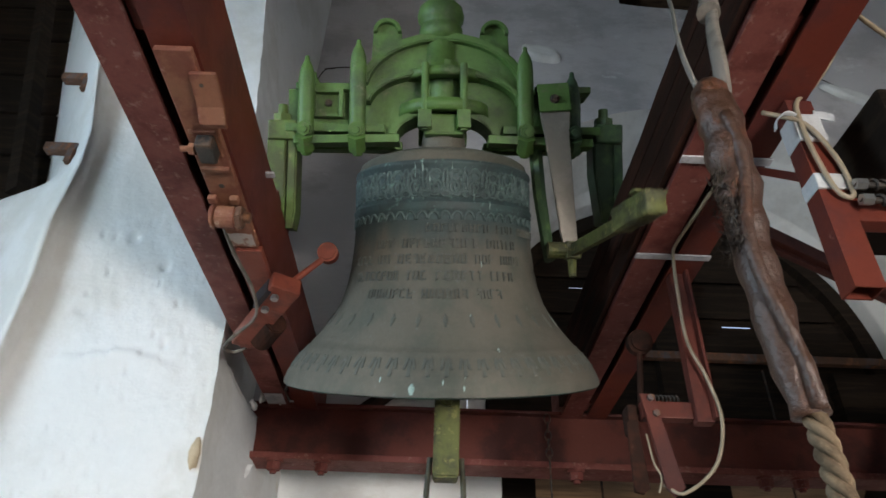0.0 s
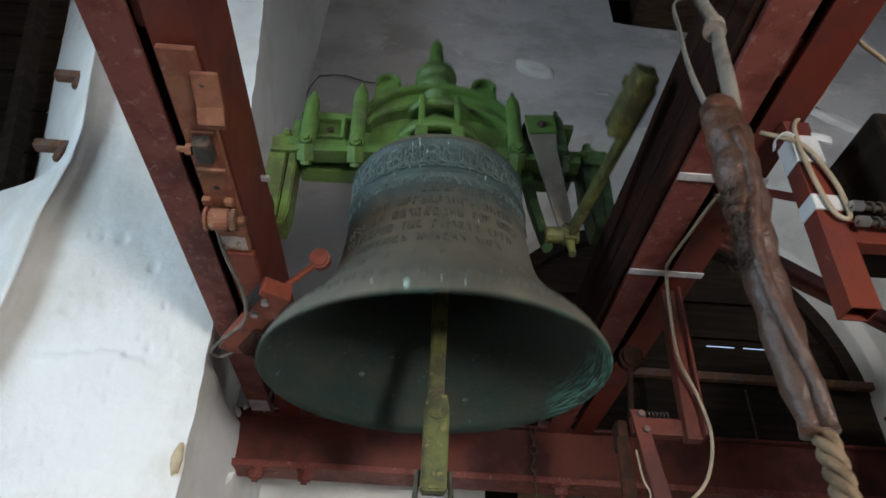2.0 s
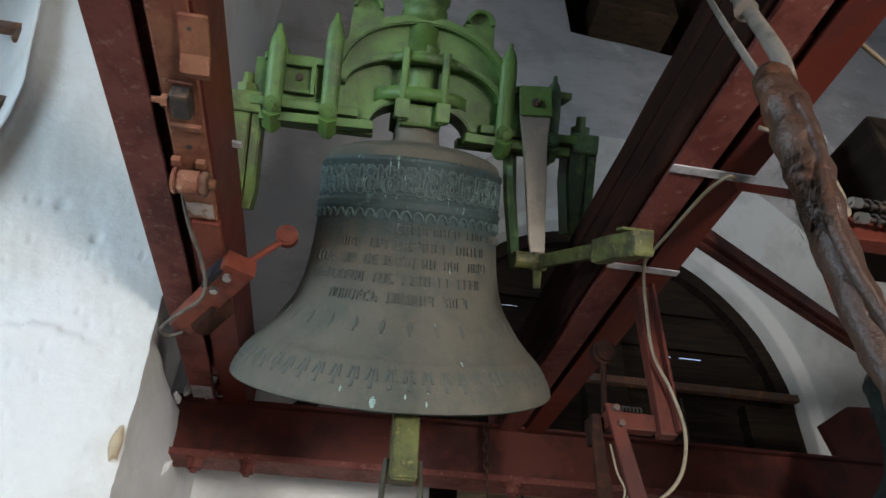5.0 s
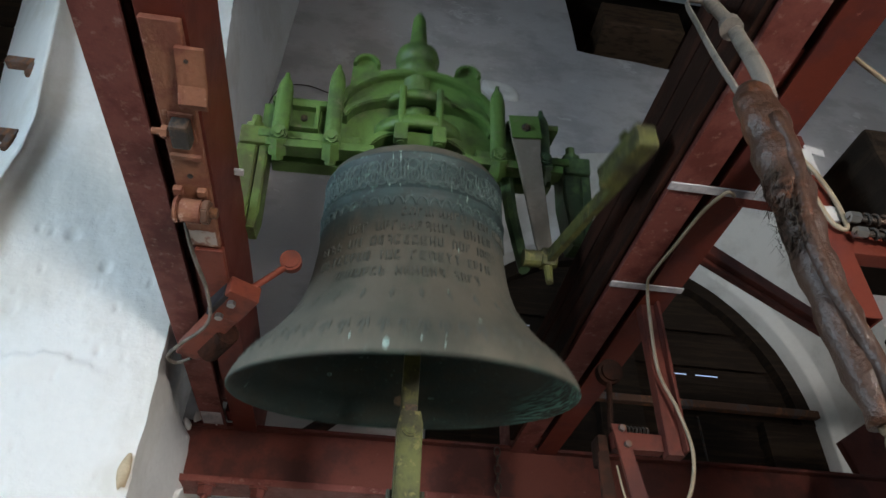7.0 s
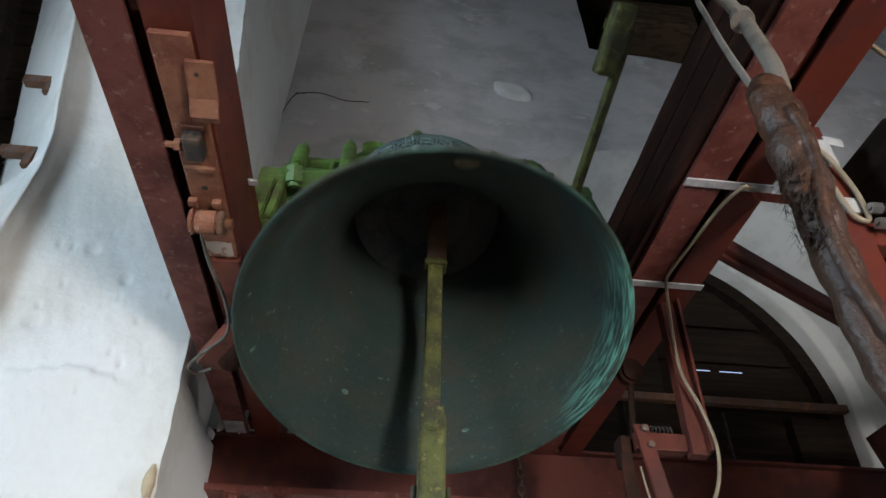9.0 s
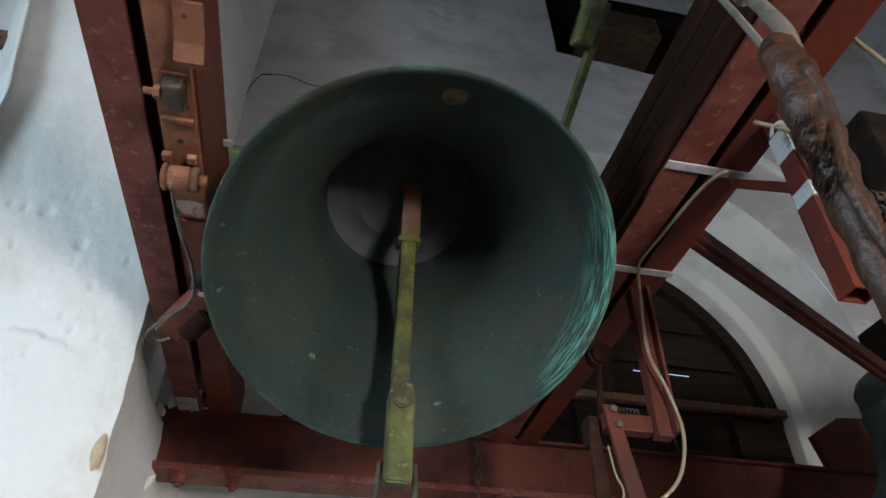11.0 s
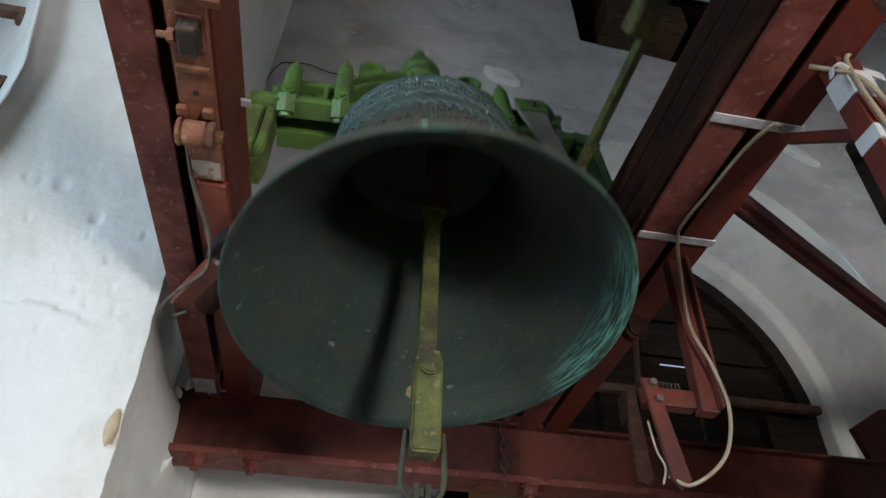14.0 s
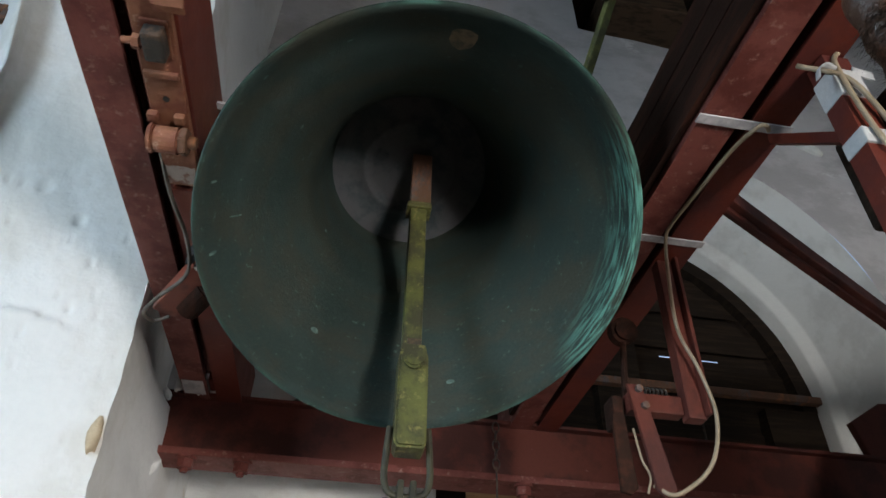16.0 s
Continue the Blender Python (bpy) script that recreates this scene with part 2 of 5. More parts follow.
def add_verdigris(m):
    """A verdigris stain on one side of the mouth, in streaks that follow the rim, and a thin green edge all round."""
    n, lk = m.node_tree.nodes, m.node_tree.links
    b = n["Principled BSDF"]
    was = b.inputs["Base Color"].links[0].from_socket
    tc = n.new("ShaderNodeTexCoord")
    xyz = n.new("ShaderNodeSeparateXYZ")
    lk.new(tc.outputs["Object"], xyz.inputs[0])

    def rng(sock, lo, hi):
        r = n.new("ShaderNodeMapRange")
        r.interpolation_type = "SMOOTHSTEP"
        r.inputs["From Min"].default_value, r.inputs["From Max"].default_value = lo, hi
        lk.new(sock, r.inputs["Value"])
        return r.outputs["Result"]

    def times(a, c, op="MULTIPLY"):
        x = n.new("ShaderNodeMath")
        x.operation = op
        lk.new(a, x.inputs[0])
        lk.new(c, x.inputs[1])
        return x.outputs[0]

    mp = n.new("ShaderNodeMapping")
    mp.inputs["Scale"].default_value = (8, 8, 110)
    lk.new(tc.outputs["Object"], mp.inputs["Vector"])
    nz = n.new("ShaderNodeTexNoise")
    nz.inputs["Scale"].default_value, nz.inputs["Detail"].default_value = 1.6, 5.0
    lk.new(mp.outputs["Vector"], nz.inputs["Vector"])
    streak = rng(nz.outputs["Fac"], 0.38, 0.68)
    patch = times(times(rng(xyz.outputs["X"], 0.38, 0.5), rng(xyz.outputs["Z"], -0.5, -0.59)), streak)
    edge = rng(xyz.outputs["Z"], -0.596, -0.62)
    nz2 = n.new("ShaderNodeTexNoise")
    nz2.inputs["Scale"].default_value = 9
    lk.new(tc.outputs["Object"], nz2.inputs["Vector"])
    edge = times(edge, rng(nz2.outputs["Fac"], 0.35, 1.0))
    mix = n.new("ShaderNodeMix")
    mix.data_type = "RGBA"
    lk.new(times(patch, edge, "MAXIMUM"), mix.inputs["Factor"])
    lk.new(was, mix.inputs[6])
    mix.inputs[7].default_value = (0.12, 0.31, 0.25, 1)
    lk.new(mix.outputs[2], b.inputs["Base Color"])


add_verdigris(M_INSIDE)
M_INSIDE.node_tree.nodes["Principled BSDF"].inputs["Specular IOR Level"].default_value = 0.12
M_RELIEF = mat("rubbed_patina_relief", (0.075, 0.11, 0.105), 0.55, second=(0.05, 0.075, 0.072), mix_scale=18, third=(0.16, 0.26, 0.22), third_scale=40, third_at=(0.58, 0.72), grain=85, bump=0.3)
M_LETTER = mat("dark_letter_bronze", (0.055, 0.06, 0.051), 0.65, second=(0.085, 0.084, 0.068), mix_scale=12, grain=85, bump=0.3)
M_LEAF = mat("dull_relief_bronze", (0.066, 0.07, 0.058), 0.7, second=(0.09, 0.088, 0.07), mix_scale=14, third=(0.13, 0.175, 0.15), third_scale=46, third_at=(0.62, 0.74), grain=85, bump=0.3)
M_BEAM_END = mat("old_brown_oak", (0.085, 0.05, 0.03), 0.85, gloss=0.15, second=(0.045, 0.028, 0.018), mix_scale=5, grain=40, bump=0.6, stretch=(1, 3, 6))
M_SPOT = mat("dull_verdigris_spot", (0.05, 0.09, 0.08), 0.8, second=(0.13, 0.2, 0.18), mix_scale=60, grain=120, bump=0.2)
M_DRIP = mat("pale_verdigris_drip", (0.36, 0.46, 0.42), 0.8, second=(0.22, 0.33, 0.3), mix_scale=60, grain=120, bump=0.2)

# ---------------------------------------------------------------- mesh helpers


def part(name, bm, material, parent=None, label="", smooth=False):
    me = bpy.data.meshes.new(name)
    bmesh.ops.recalc_face_normals(bm, faces=bm.faces)
    bm.to_mesh(me)
    bm.free()
    me.materials.append(material)
    if smooth:
        for p in me.polygons:
            p.use_smooth = True
    ob = new(name, me)
    ob.parent = parent
    if label:
        tagged(ob, label)
    return ob


def thing(name, m, label, category, group="", kind=""):
    ob = new(name)
    ob.empty_display_size = 0.05
    ob.matrix_basis = m
    return tagged(ob, label, category, group, kind)


def box(bm, x0, x1, y0, y1, z0, z1, bevel=0.0, m=None):
    r = bmesh.ops.create_cube(bm, size=1)
    vs = r["verts"]
    for v in vs:
        v.co = Vector(((x0 + x1) / 2 + v.co.x * (x1 - x0), (y0 + y1) / 2 + v.co.y * (y1 - y0), (z0 + z1) / 2 + v.co.z * (z1 - z0)))
    if bevel:
        es = list({e for v in vs for e in v.link_edges})
        out = bmesh.ops.bevel(bm, geom=es, offset=bevel, segments=2, affect="EDGES", profile=0.6)
        vs = list({v for f in out["faces"] for v in f.verts} | {v for v in vs if v.is_valid})
    if m is not None:
        for v in vs:
            v.co = m @ v.co
    return vs


def boxm(x0, x1, y0, y1, z0, z1, bevel=0.004, m=None):
    bm = bmesh.new()
    box(bm, x0, x1, y0, y1, z0, z1, bevel, m)
    return bm


def cyl(bm, a, b, r0, r1=None, seg=16):
    a, b = Vector(a), Vector(b)
    r1 = r0 if r1 is None else r1
    d = b - a
    q = d.to_track_quat("Z", "Y").to_matrix().to_4x4()
    m = Matrix.Translation((a + b) / 2) @ q
    return bmesh.ops.create_cone(bm, cap_ends=True, segments=seg, radius1=r0, radius2=r1, depth=d.length, matrix=m)["verts"]


def cylm(a, b, r0, r1=None, seg=16, bevel=0.0):
    bm = bmesh.new()
    cyl(bm, a, b, r0, r1, seg)
    if bevel:
        bmesh.ops.bevel(bm, geom=[e for e in bm.edges if len(e.link_faces) == 2 and e.calc_face_angle(0) > 0.9], offset=bevel, segments=2, affect="EDGES")
    return bm


def lathe(bm, prof, seg=96, closed=False, m=None, a0=0.0, a1=2 * math.pi):
    full = abs(a1 - a0 - 2 * math.pi) < 1e-6
    n = seg if full else seg + 1
    rings = []
    for r, z in prof:
        ring = []
        for i in range(n):
            a = a0 + (a1 - a0) * i / seg
            co = Vector((r * math.cos(a), r * math.sin(a), z))
            ring.append(bm.verts.new(m @ co if m is not None else co))
        rings.append(ring)
    pairs = list(zip(rings, rings[1:])) + ([(rings[-1], rings[0])] if closed else [])
    for p, q in pairs:
        for i in range(seg):
            j = (i + 1) % n
            bm.faces.new((p[i], p[j], q[j], q[i]))
    return bm


def sweep(bm, pts, r, seg=8, twist=0.0, flat=1.0):
    """A tube through the points; r is one radius or one for each point."""
    pts = [Vector(p) for p in pts]
    rs = r if isinstance(r, (list, tuple)) else [r] * len(pts)
    rings, up = [], Vector((0.3, 0.2, 0.93)).normalized()
    for i, p in enumerate(pts):
        d = (pts[min(i + 1, len(pts) - 1)] - pts[max(i - 1, 0)]).normalized()
        s = d.cross(up)
        if s.length < 1e-3:
            s = d.cross(Vector((1, 0, 0)))
        s.normalize()
        u = s.cross(d).normalized()
        up = u
        rings.append([bm.verts.new(p + rs[i] * (math.cos(a) * s + flat * math.sin(a) * u)) for a in
                      (2 * math.pi * k / seg + twist * i for k in range(seg))])
    for p, q in zip(rings, rings[1:]):
        for k in range(seg):
            bm.faces.new((p[k], p[(k + 1) % seg], q[(k + 1) % seg], q[k]))
    bm.faces.new(rings[0]), bm.faces.new(rings[-1])
    return bm


def smooth_path(pts, n=8):
    """A Catmull-Rom curve through the points."""
    p = [Vector(q) for q in pts]
    p = [2 * p[0] - p[1]] + p + [2 * p[-1] - p[-2]]
    out = []
    for i in range(1, len(p) - 2):
        for k in range(n):
            t = k / n
            out.append(0.5 * (2 * p[i] + (p[i + 1] - p[i - 1]) * t + (2 * p[i - 1] - 5 * p[i] + 4 * p[i + 1] - p[i + 2]) * t * t
                              + (3 * p[i] - p[i - 1] - 3 * p[i + 1] + p[i + 2]) * t ** 3))
    return out + [p[-2]]


def plate(bm, outline, y0, y1, bevel=0.0, m=None):
    """A plate with an outline in x and z, between two depths y."""
    lo = [bm.verts.new((x, y0, z)) for x, z in outline]
    hi = [bm.verts.new((x, y1, z)) for x, z in outline]
    k = len(outline)
    fs = [bm.faces.new(lo), bm.faces.new(hi[::-1])] + [bm.faces.new((lo[i], hi[i], hi[(i + 1) % k], lo[(i + 1) % k])) for i in range(k)]
    vs = lo + hi
    if bevel:
        bmesh.ops.recalc_face_normals(bm, faces=fs)
        es = list({e for f in fs[:2] for e in f.edges})
        out = bmesh.ops.bevel(bm, geom=es, offset=bevel, segments=2, affect="EDGES")
        vs = list({v for f in out["faces"] for v in f.verts} | {v for v in vs if v.is_valid})
    if m is not None:
        for v in vs:
            v.co = m @ v.co
    return vs


def platem(outline, y0, y1, bevel=0.003, m=None):
    bm = bmesh.new()
    plate(bm, outline, y0, y1, bevel, m)
    return bm


def nut(name, parent, c, axis, r, h, material, label=""):
    """A hexagon nut with a stub of thread, its axis from c along axis."""
    c, axis = Vector(c), Vector(axis).normalized()
    bm = bmesh.new()
    cyl(bm, c, c + axis * h, r, r, 6)
    cyl(bm, c + axis * h, c + axis * (h * 1.5), r * 0.55, r * 0.5, 10)
    cyl(bm, c - axis * 0.004, c + axis * 0.002, r * 1.25, r * 1.25, 14)
    return part(name, bm, material, parent, label)

# ---------------------------------------------------------------- the tower room


def uneven(bm, amp, scale, seed=0.0):
    for v in bm.verts:
        p = v.co * scale + Vector((seed, seed * 2, 0))
        d = noise.noise(p) + 0.5 * noise.noise(p * 2.3) + 0.25 * noise.noise(p * 5.1)
        v.co += v.normal * d * amp


def grid(fn, nu, nv, bm=None):
    """A sheet of nu by nv quads from fn(u, v), u and v from 0 to 1."""
    bm = bm or bmesh.new()
    vs = [[bm.verts.new(fn(i / nu, j / nv)) for j in range(nv + 1)] for i in range(nu + 1)]
    for i in range(nu):
        for j in range(nv):
            bm.faces.new((vs[i][j], vs[i + 1][j], vs[i + 1][j + 1], vs[i][j + 1]))
    return bm


def setting(name, bm, material, label, smooth=False):
    return tagged(part(name, bm, material, None, label, smooth), category="structure", kind="structure")


# floor, ceiling and the plain walls round the viewer
setting("floor", boxm(-3.3, 6.2, -3.75, 5.2, -0.2, 0.0, 0), M_FLOOR, "dusty wooden belfry floor boards")
setting("ceiling", boxm(-3.3, 6.2, -3.75, 5.2, 8.6, 8.8, 0), M_WOOD, "dark timber belfry ceiling")


def wall_with_hole(name, along, at, thick, lo, hi, hole, material, label):
    """A wall along x or y with one rectangular opening (a0, a1, z0, z1)."""
    a0, a1, z0, z1 = hole
    bm = bmesh.new()
    for u0, u1, w0, w1 in ((lo, a0, 0, 8.6), (a1, hi, 0, 8.6), (a0, a1, 0, z0), (a0, a1, z1, 8.6)):
        if along == "x":
            box(bm, u0, u1, at, at + thick, w0, w1)
        else:
            box(bm, at, at + thick, u0, u1, w0, w1)
    return setting(name, bm, material, label)


# the west and east openings are unseen, added for the fill lamps
wall_with_hole("wall_west", "y", -3.3, 0.6, -3.75, 3.3, (-0.75, 0.75, 1.75, 3.75), M_PLASTER, "whitewashed tower wall with an unseen window opening")
wall_with_hole("wall_south", "x", -3.75, 1.2, -2.7, 6.0, (1.4, 2.6, 0.5, 1.75), M_PLASTER, "whitewashed tower wall with an unseen window opening")
wall_with_hole("wall_east", "y", 5.6, 0.3, -2.55, 4.1, (-1.4, 0.6, 0.8, 2.4), M_PLASTER_GREY, "grey limewashed tower wall with an unseen window opening")

# unseen block, added to keep rear daylight off the right of the bell frame
setting("shade_wall", boxm(1.55, 2.2, -0.75, -0.4, 0.0, 8.6, 0.02), M_PLASTER_GREY, "plain grey unseen masonry block added to shade the right side")


# pier: its face to the room, rounded to a splayed reveal, and its side to the niche
def pier_edge(z):
    k = max(z - 2.0, 0.0)
    return -0.595 - 0.03 * k - 0.019 * k * k + 0.007 * noise.noise(Vector((0, 4, z * 9))) + 0.004 * noise.noise(Vector((7, 0, z * 31)))


def pier_left(z):
    return -1.345 - 0.1 * max(min(z, 3.5) - 2.93, 0) - 0.24 * max(z - 3.5, 0) + 0.08 * min(max((z - 3.2) / 0.5, 0), 1)


def tower_z(v):
    """Height up a wall, with most rows where the bell hangs."""
    return 1.2 * v / 0.08 if v < 0.08 else 1.2 + 3.4 * (v - 0.08) / 0.77 if v < 0.85 else 4.6 + 4.0 * (v - 0.85) / 0.15


def trowel(x, z):
    """Soft swellings, a smeared patch and small chips in the hand-trowelled whitewash."""
    d = 0.015 * noise.noise(Vector((x * 1.7, 3, z * 1.5))) + 0.005 * noise.noise(Vector((x * 7 + z * 2, 1, z * 3.5))) + 0.0014 * noise.noise(Vector((x * 26 + z * 9, 5, z * 9)))
    # smeared patch with a crisp upper lip
    cx, w = x + 1.0, 0.23
    lip = 2.655 + 0.035 * math.exp(-((cx - 0.03) / 0.12) ** 2)
    if abs(cx) < w and z < lip:
        d += 0.027 * (1 - (cx / w) ** 2) * math.exp(-((lip - z) / 0.07) ** 2)
    for px, pz, r in CHIPS:
        q = ((x - px) ** 2 + (z - pz) ** 2) / (r * r)
        if q < 4:
            d -= 0.015 * math.exp(-q * q)
    return d


chip_rnd = random.Random(21)
CHIPS = [(-1.09, 3.21, 0.025), (-0.93, 3.085, 0.022), (-1.18, 2.86, 0.03), (-0.94, 2.62, 0.012), (-0.84, 2.73, 0.014)] + [(chip_rnd.uniform(-1.3, -0.62), chip_rnd.uniform(2.1, 3.3), chip_rnd.uniform(0.006, 0.011)) for _ in range(34)]


def pier_face(u, v):
    z = tower_z(v)
    e, left = pier_edge(z), pier_left(z)
    if u < 0.8:
        k = u / 0.8
        x = e + (left - e) * k
        y = 2.6 - 0.06 * k - 0.05 * max(k - 0.8, 0) ** 2 / 0.04
        y -= trowel(x, z) * min(k / 0.06, 1)
    else:
        k = (u - 0.8) / 0.2
        span = 1.3 if z < 3.56 else 0.42 + 0.03 * (z - 3.56)
        high = min(max((z - 3.5) / 0.12, 0), 1)
        x = left - 0.04 * min(k * 8, 1) - span * k
        y = 2.49 + (0.5 + 0.5 * high) * span * k - 0.06 * math.exp(-k * span * 16) + 0.008 * noise.noise(Vector((x * 3, 0, z * 2)))
    return Vector((x, y, z))


bm = grid(pier_face, 110, 250)
grid(lambda u, v: Vector((pier_edge(8.6 * v) + (-0.86 - pier_edge(8.6 * v) if v > 0.32 else -0.02) * u * (1.0 if v > 0.32 else 0.2) + 0.01 * min(u * 8, 1) * noise.noise(Vector((u * 9, v * 14, 2))), 2.6 + 1.42 * u, 8.6 * v)), 24, 240, bm)
setting("wall_pier", bm, M_PLASTER, "uneven whitewashed masonry pier with flaking plaster", True)
setting("wall_pier_core", boxm(-3.2, -1.6, 3.16, 3.3, 0, 8.6, 0.0), M_PLASTER, "whitewashed masonry behind the pier")

# north wall with the arched window niche
NX, NZ, NZ_IN, R_OUT, R_IN, Y_OUT, Y_IN = 2.115, 3.98, 3.79, 1.713, 1.525, 4.0, 4.9


def niche_outline(k, r, z0, nz=NZ):
    """k from 0 to 1: up the jamb, round the arch, down the other jamb."""
    if k < 0.2:
        return NX - r, z0 + (nz - z0) * k / 0.2
    if k > 0.8:
        return NX + r, nz + (z0 - nz) * (k - 0.8) / 0.2
    a = math.pi * (1 - (k - 0.2) / 0.6)
    return NX + r * math.cos(a), nz + r * math.sin(a)


def north_face(u, v):
    x, z = niche_outline(u, R_OUT, 0.0)
    # outer border of the wall, in the same order
    if u < 0.2:
        fx, fz = -1.1, (NZ * u / 0.2) * 0.9
    elif u > 0.8:
        fx, fz = 5.6, (NZ * (1 - u) / 0.2) * 0.9
    else:
        a = math.pi * (1 - (u - 0.2) / 0.6)
        c, s = math.cos(a), math.sin(a)
        fx = min(max(NX + 6.0 * c * 1.4, -1.1), 5.6)
        fz = min(NZ * 0.9 + 6.5 * s, 8.6)
    w = v ** 1.2
    return Vector((x + (fx - x) * w, Y_OUT, z + (fz - z) * w))


bm = grid(north_face, 120, 72)
bm.normal_update()
uneven(bm, 0.02, 1.3, 8.0)
for co, no in (((1.8, 0, 7.08), (1, 0, 0.04)), ((3.4, 0, 0), (1, 0, 0)), ((1.8, 0, 7.08), (0.1, 0, 1)), ((0, 0, 8.2), (0, 0, 1))):
    bmesh.ops.bisect_plane(bm, geom=bm.verts[:] + bm.edges[:] + bm.faces[:], plane_co=co, plane_no=no)


def in_beam_hole(p):
    return 1.8 < p.x + 0.04 * (p.z - 7.08) and p.x < 3.4 and p.z > 7.08 - 0.1 * (p.x - 1.8) and p.z < 8.2


bmesh.ops.delete(bm, geom=[q for q in bm.faces if in_beam_hole(q.calc_center_median())], context="FACES")
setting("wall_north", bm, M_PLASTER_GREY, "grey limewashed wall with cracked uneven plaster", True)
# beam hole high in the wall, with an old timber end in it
# the lining is coloured near-black for the shade inside the hole
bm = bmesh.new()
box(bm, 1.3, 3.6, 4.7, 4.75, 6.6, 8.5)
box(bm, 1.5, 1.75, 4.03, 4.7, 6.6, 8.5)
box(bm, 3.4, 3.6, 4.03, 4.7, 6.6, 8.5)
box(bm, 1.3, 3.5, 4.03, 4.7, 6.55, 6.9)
setting("beam_hole", bm, M_NEAR_BLACK, "dark broken beam hole in the masonry")
tagged(part("timber_end", boxm(2.15, 3.0, 3.98, 4.69, 7.62, 7.98, 0.02), M_BEAM_END, None, "old brown timber end set in the beam hole"), category="beam")
hole_rnd = random.Random(12)
for k in range(14):
    # rubble lying in the hole
    px, pz = 1.75 + 0.115 * k, 7.06 - 0.012 * k + hole_rnd.uniform(-0.03, 0.02)
    bs = bmesh.new()
    bmesh.ops.create_icosphere(bs, subdivisions=3, radius=1.0)
    w = hole_rnd.uniform(0.05, 0.1) * (0.7 if k < 5 else 1.3)
    for v in bs.verts:
        d = 1 + 0.45 * noise.noise(v.co * 1.3 + Vector((k * 3.1, 0, 0))) + 0.2 * noise.noise(v.co * 3.7 + Vector((k, 2, 0)))
        v.co = Vector((v.co.x * w * 1.4 * d, v.co.y * 0.12 * d, v.co.z * w * d))
    ob = setting("rubble_stone", bs, M_STONE, "rough dark stone in the edge of a broken hole", True)
    ob.matrix_basis = pose(px, 4.2, pz, 0, k * 37 % 60 - 30, 0)
bm = grid(lambda u, v: Vector((-1.0 + 1.595 * u, 3.985 - 0.004 * math.sin(9 * u) - 0.012 * noise.noise(Vector((u * 9, 2, v * 11))), 2.79 * v)), 70, 90)
bm.normal_update()
uneven(bm, 0.006, 2.2, 5.0)
setting("wall_dado", bm, M_DADO, "whitewash on the lower wall, brightened for missing light", True)
# cracks where the plaster has come away
for pts in ([(-0.87, 3.975, 5.5), (-0.86, 3.97, 5.75), (-0.8, 3.97, 5.95), (-0.72, 3.97, 5.98)], [(-0.8, 3.97, 5.97), (-0.6, 3.97, 6.0), (-0.4, 3.972, 5.94), (-0.2, 3.975, 5.95)], [(2.9, 3.975, 6.25), (3.2, 3.97, 6.2), (3.5, 3.972, 6.0)]):
    setting("plaster_crack", sweep(bmesh.new(), smooth_path(pts, 5), 0.004, 5), M_NEAR_BLACK, "dark crack in the limewash")
# loose plaster flakes on the wall
for fx, fz, fw, fh, fr in ((1.02, 6.29, 0.17, 0.09, -20), (3.0, 6.1, 0.2, 0.07, -15), (3.6, 5.9, 0.25, 0.05, -30)):
    bm = bmesh.new()
    lathe(bm, [(0.001, 0.02), (0.5, 0.018), (0.8, 0.022), (1.0, 0.004), (1.03, -0.03)], 22)
    for v in bm.verts:
        a = math.atan2(v.co.y, v.co.x)
        k = 1 + 0.3 * noise.noise(Vector((a * 1.3, fx, 1)))
        v.co = Vector((v.co.x * fw * k, v.co.y * fh * k, v.co.z + 0.01 * noise.noise(v.co * 4)))
    ob = setting("plaster_flake", bm, M_LIMEWASH, "loose pale flake of plaster", True)
    ob.matrix_basis = pose(fx, 3.975, fz, 90, 0, 0) @ pose(0, 0, 0, 0, 0, fr)


def niche(u, v):
    if v < 0.75:
        k = v / 0.75
        r, y = R_OUT + (R_IN + 0.1 - R_OUT) * k, Y_OUT + (Y_IN - 0.22 - Y_OUT) * k
    else:
        k = (v - 0.75) / 0.25
        r, y = (R_IN + 0.1, Y_IN - 0.22) if k < 0.1 else (R_IN + 0.03 - 0.03 * k, Y_IN - 0.22 + 0.25 * k)
    x, z = niche_outline(u, r, 0.0, NZ + (NZ_IN - NZ) * (y - Y_OUT) / (Y_IN - Y_OUT))
    return Vector((x, y, z))


bm = grid(niche, 120, 32)
bm.normal_update()
uneven(bm, 0.008, 3.0, 4.0)
setting("niche_reveal", bm, M_LIMEWASH, "pale whitewashed reveal of the arched niche", True)

# louvred window in the niche
win = thing("window_1", pose(NX, Y_IN, 0), "dark timber louvred arched window in a whitewashed niche", "window", kind="structure")
bm = bmesh.new()
for sx in (-1, 1):
    box(bm, sx * (R_IN - 0.06) - 0.05, sx * (R_IN - 0.06) + 0.05, -0.04, 0.06, 0, NZ_IN, 0.006)
lathe(bm, [(R_IN - 0.1, -0.04), (R_IN + 0.02, -0.04), (R_IN + 0.02, 0.06), (R_IN - 0.1, 0.06)], 40, True, Matrix.Translation((0, 0, NZ_IN)) @ Matrix.Rotation(radians(90), 4, "X"), 0, math.pi)
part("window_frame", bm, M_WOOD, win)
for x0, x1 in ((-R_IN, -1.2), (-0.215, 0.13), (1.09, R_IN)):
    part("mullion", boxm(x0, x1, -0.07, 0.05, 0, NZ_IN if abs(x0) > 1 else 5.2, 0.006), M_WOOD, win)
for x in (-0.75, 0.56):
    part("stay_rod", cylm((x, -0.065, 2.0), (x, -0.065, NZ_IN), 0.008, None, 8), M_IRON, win)
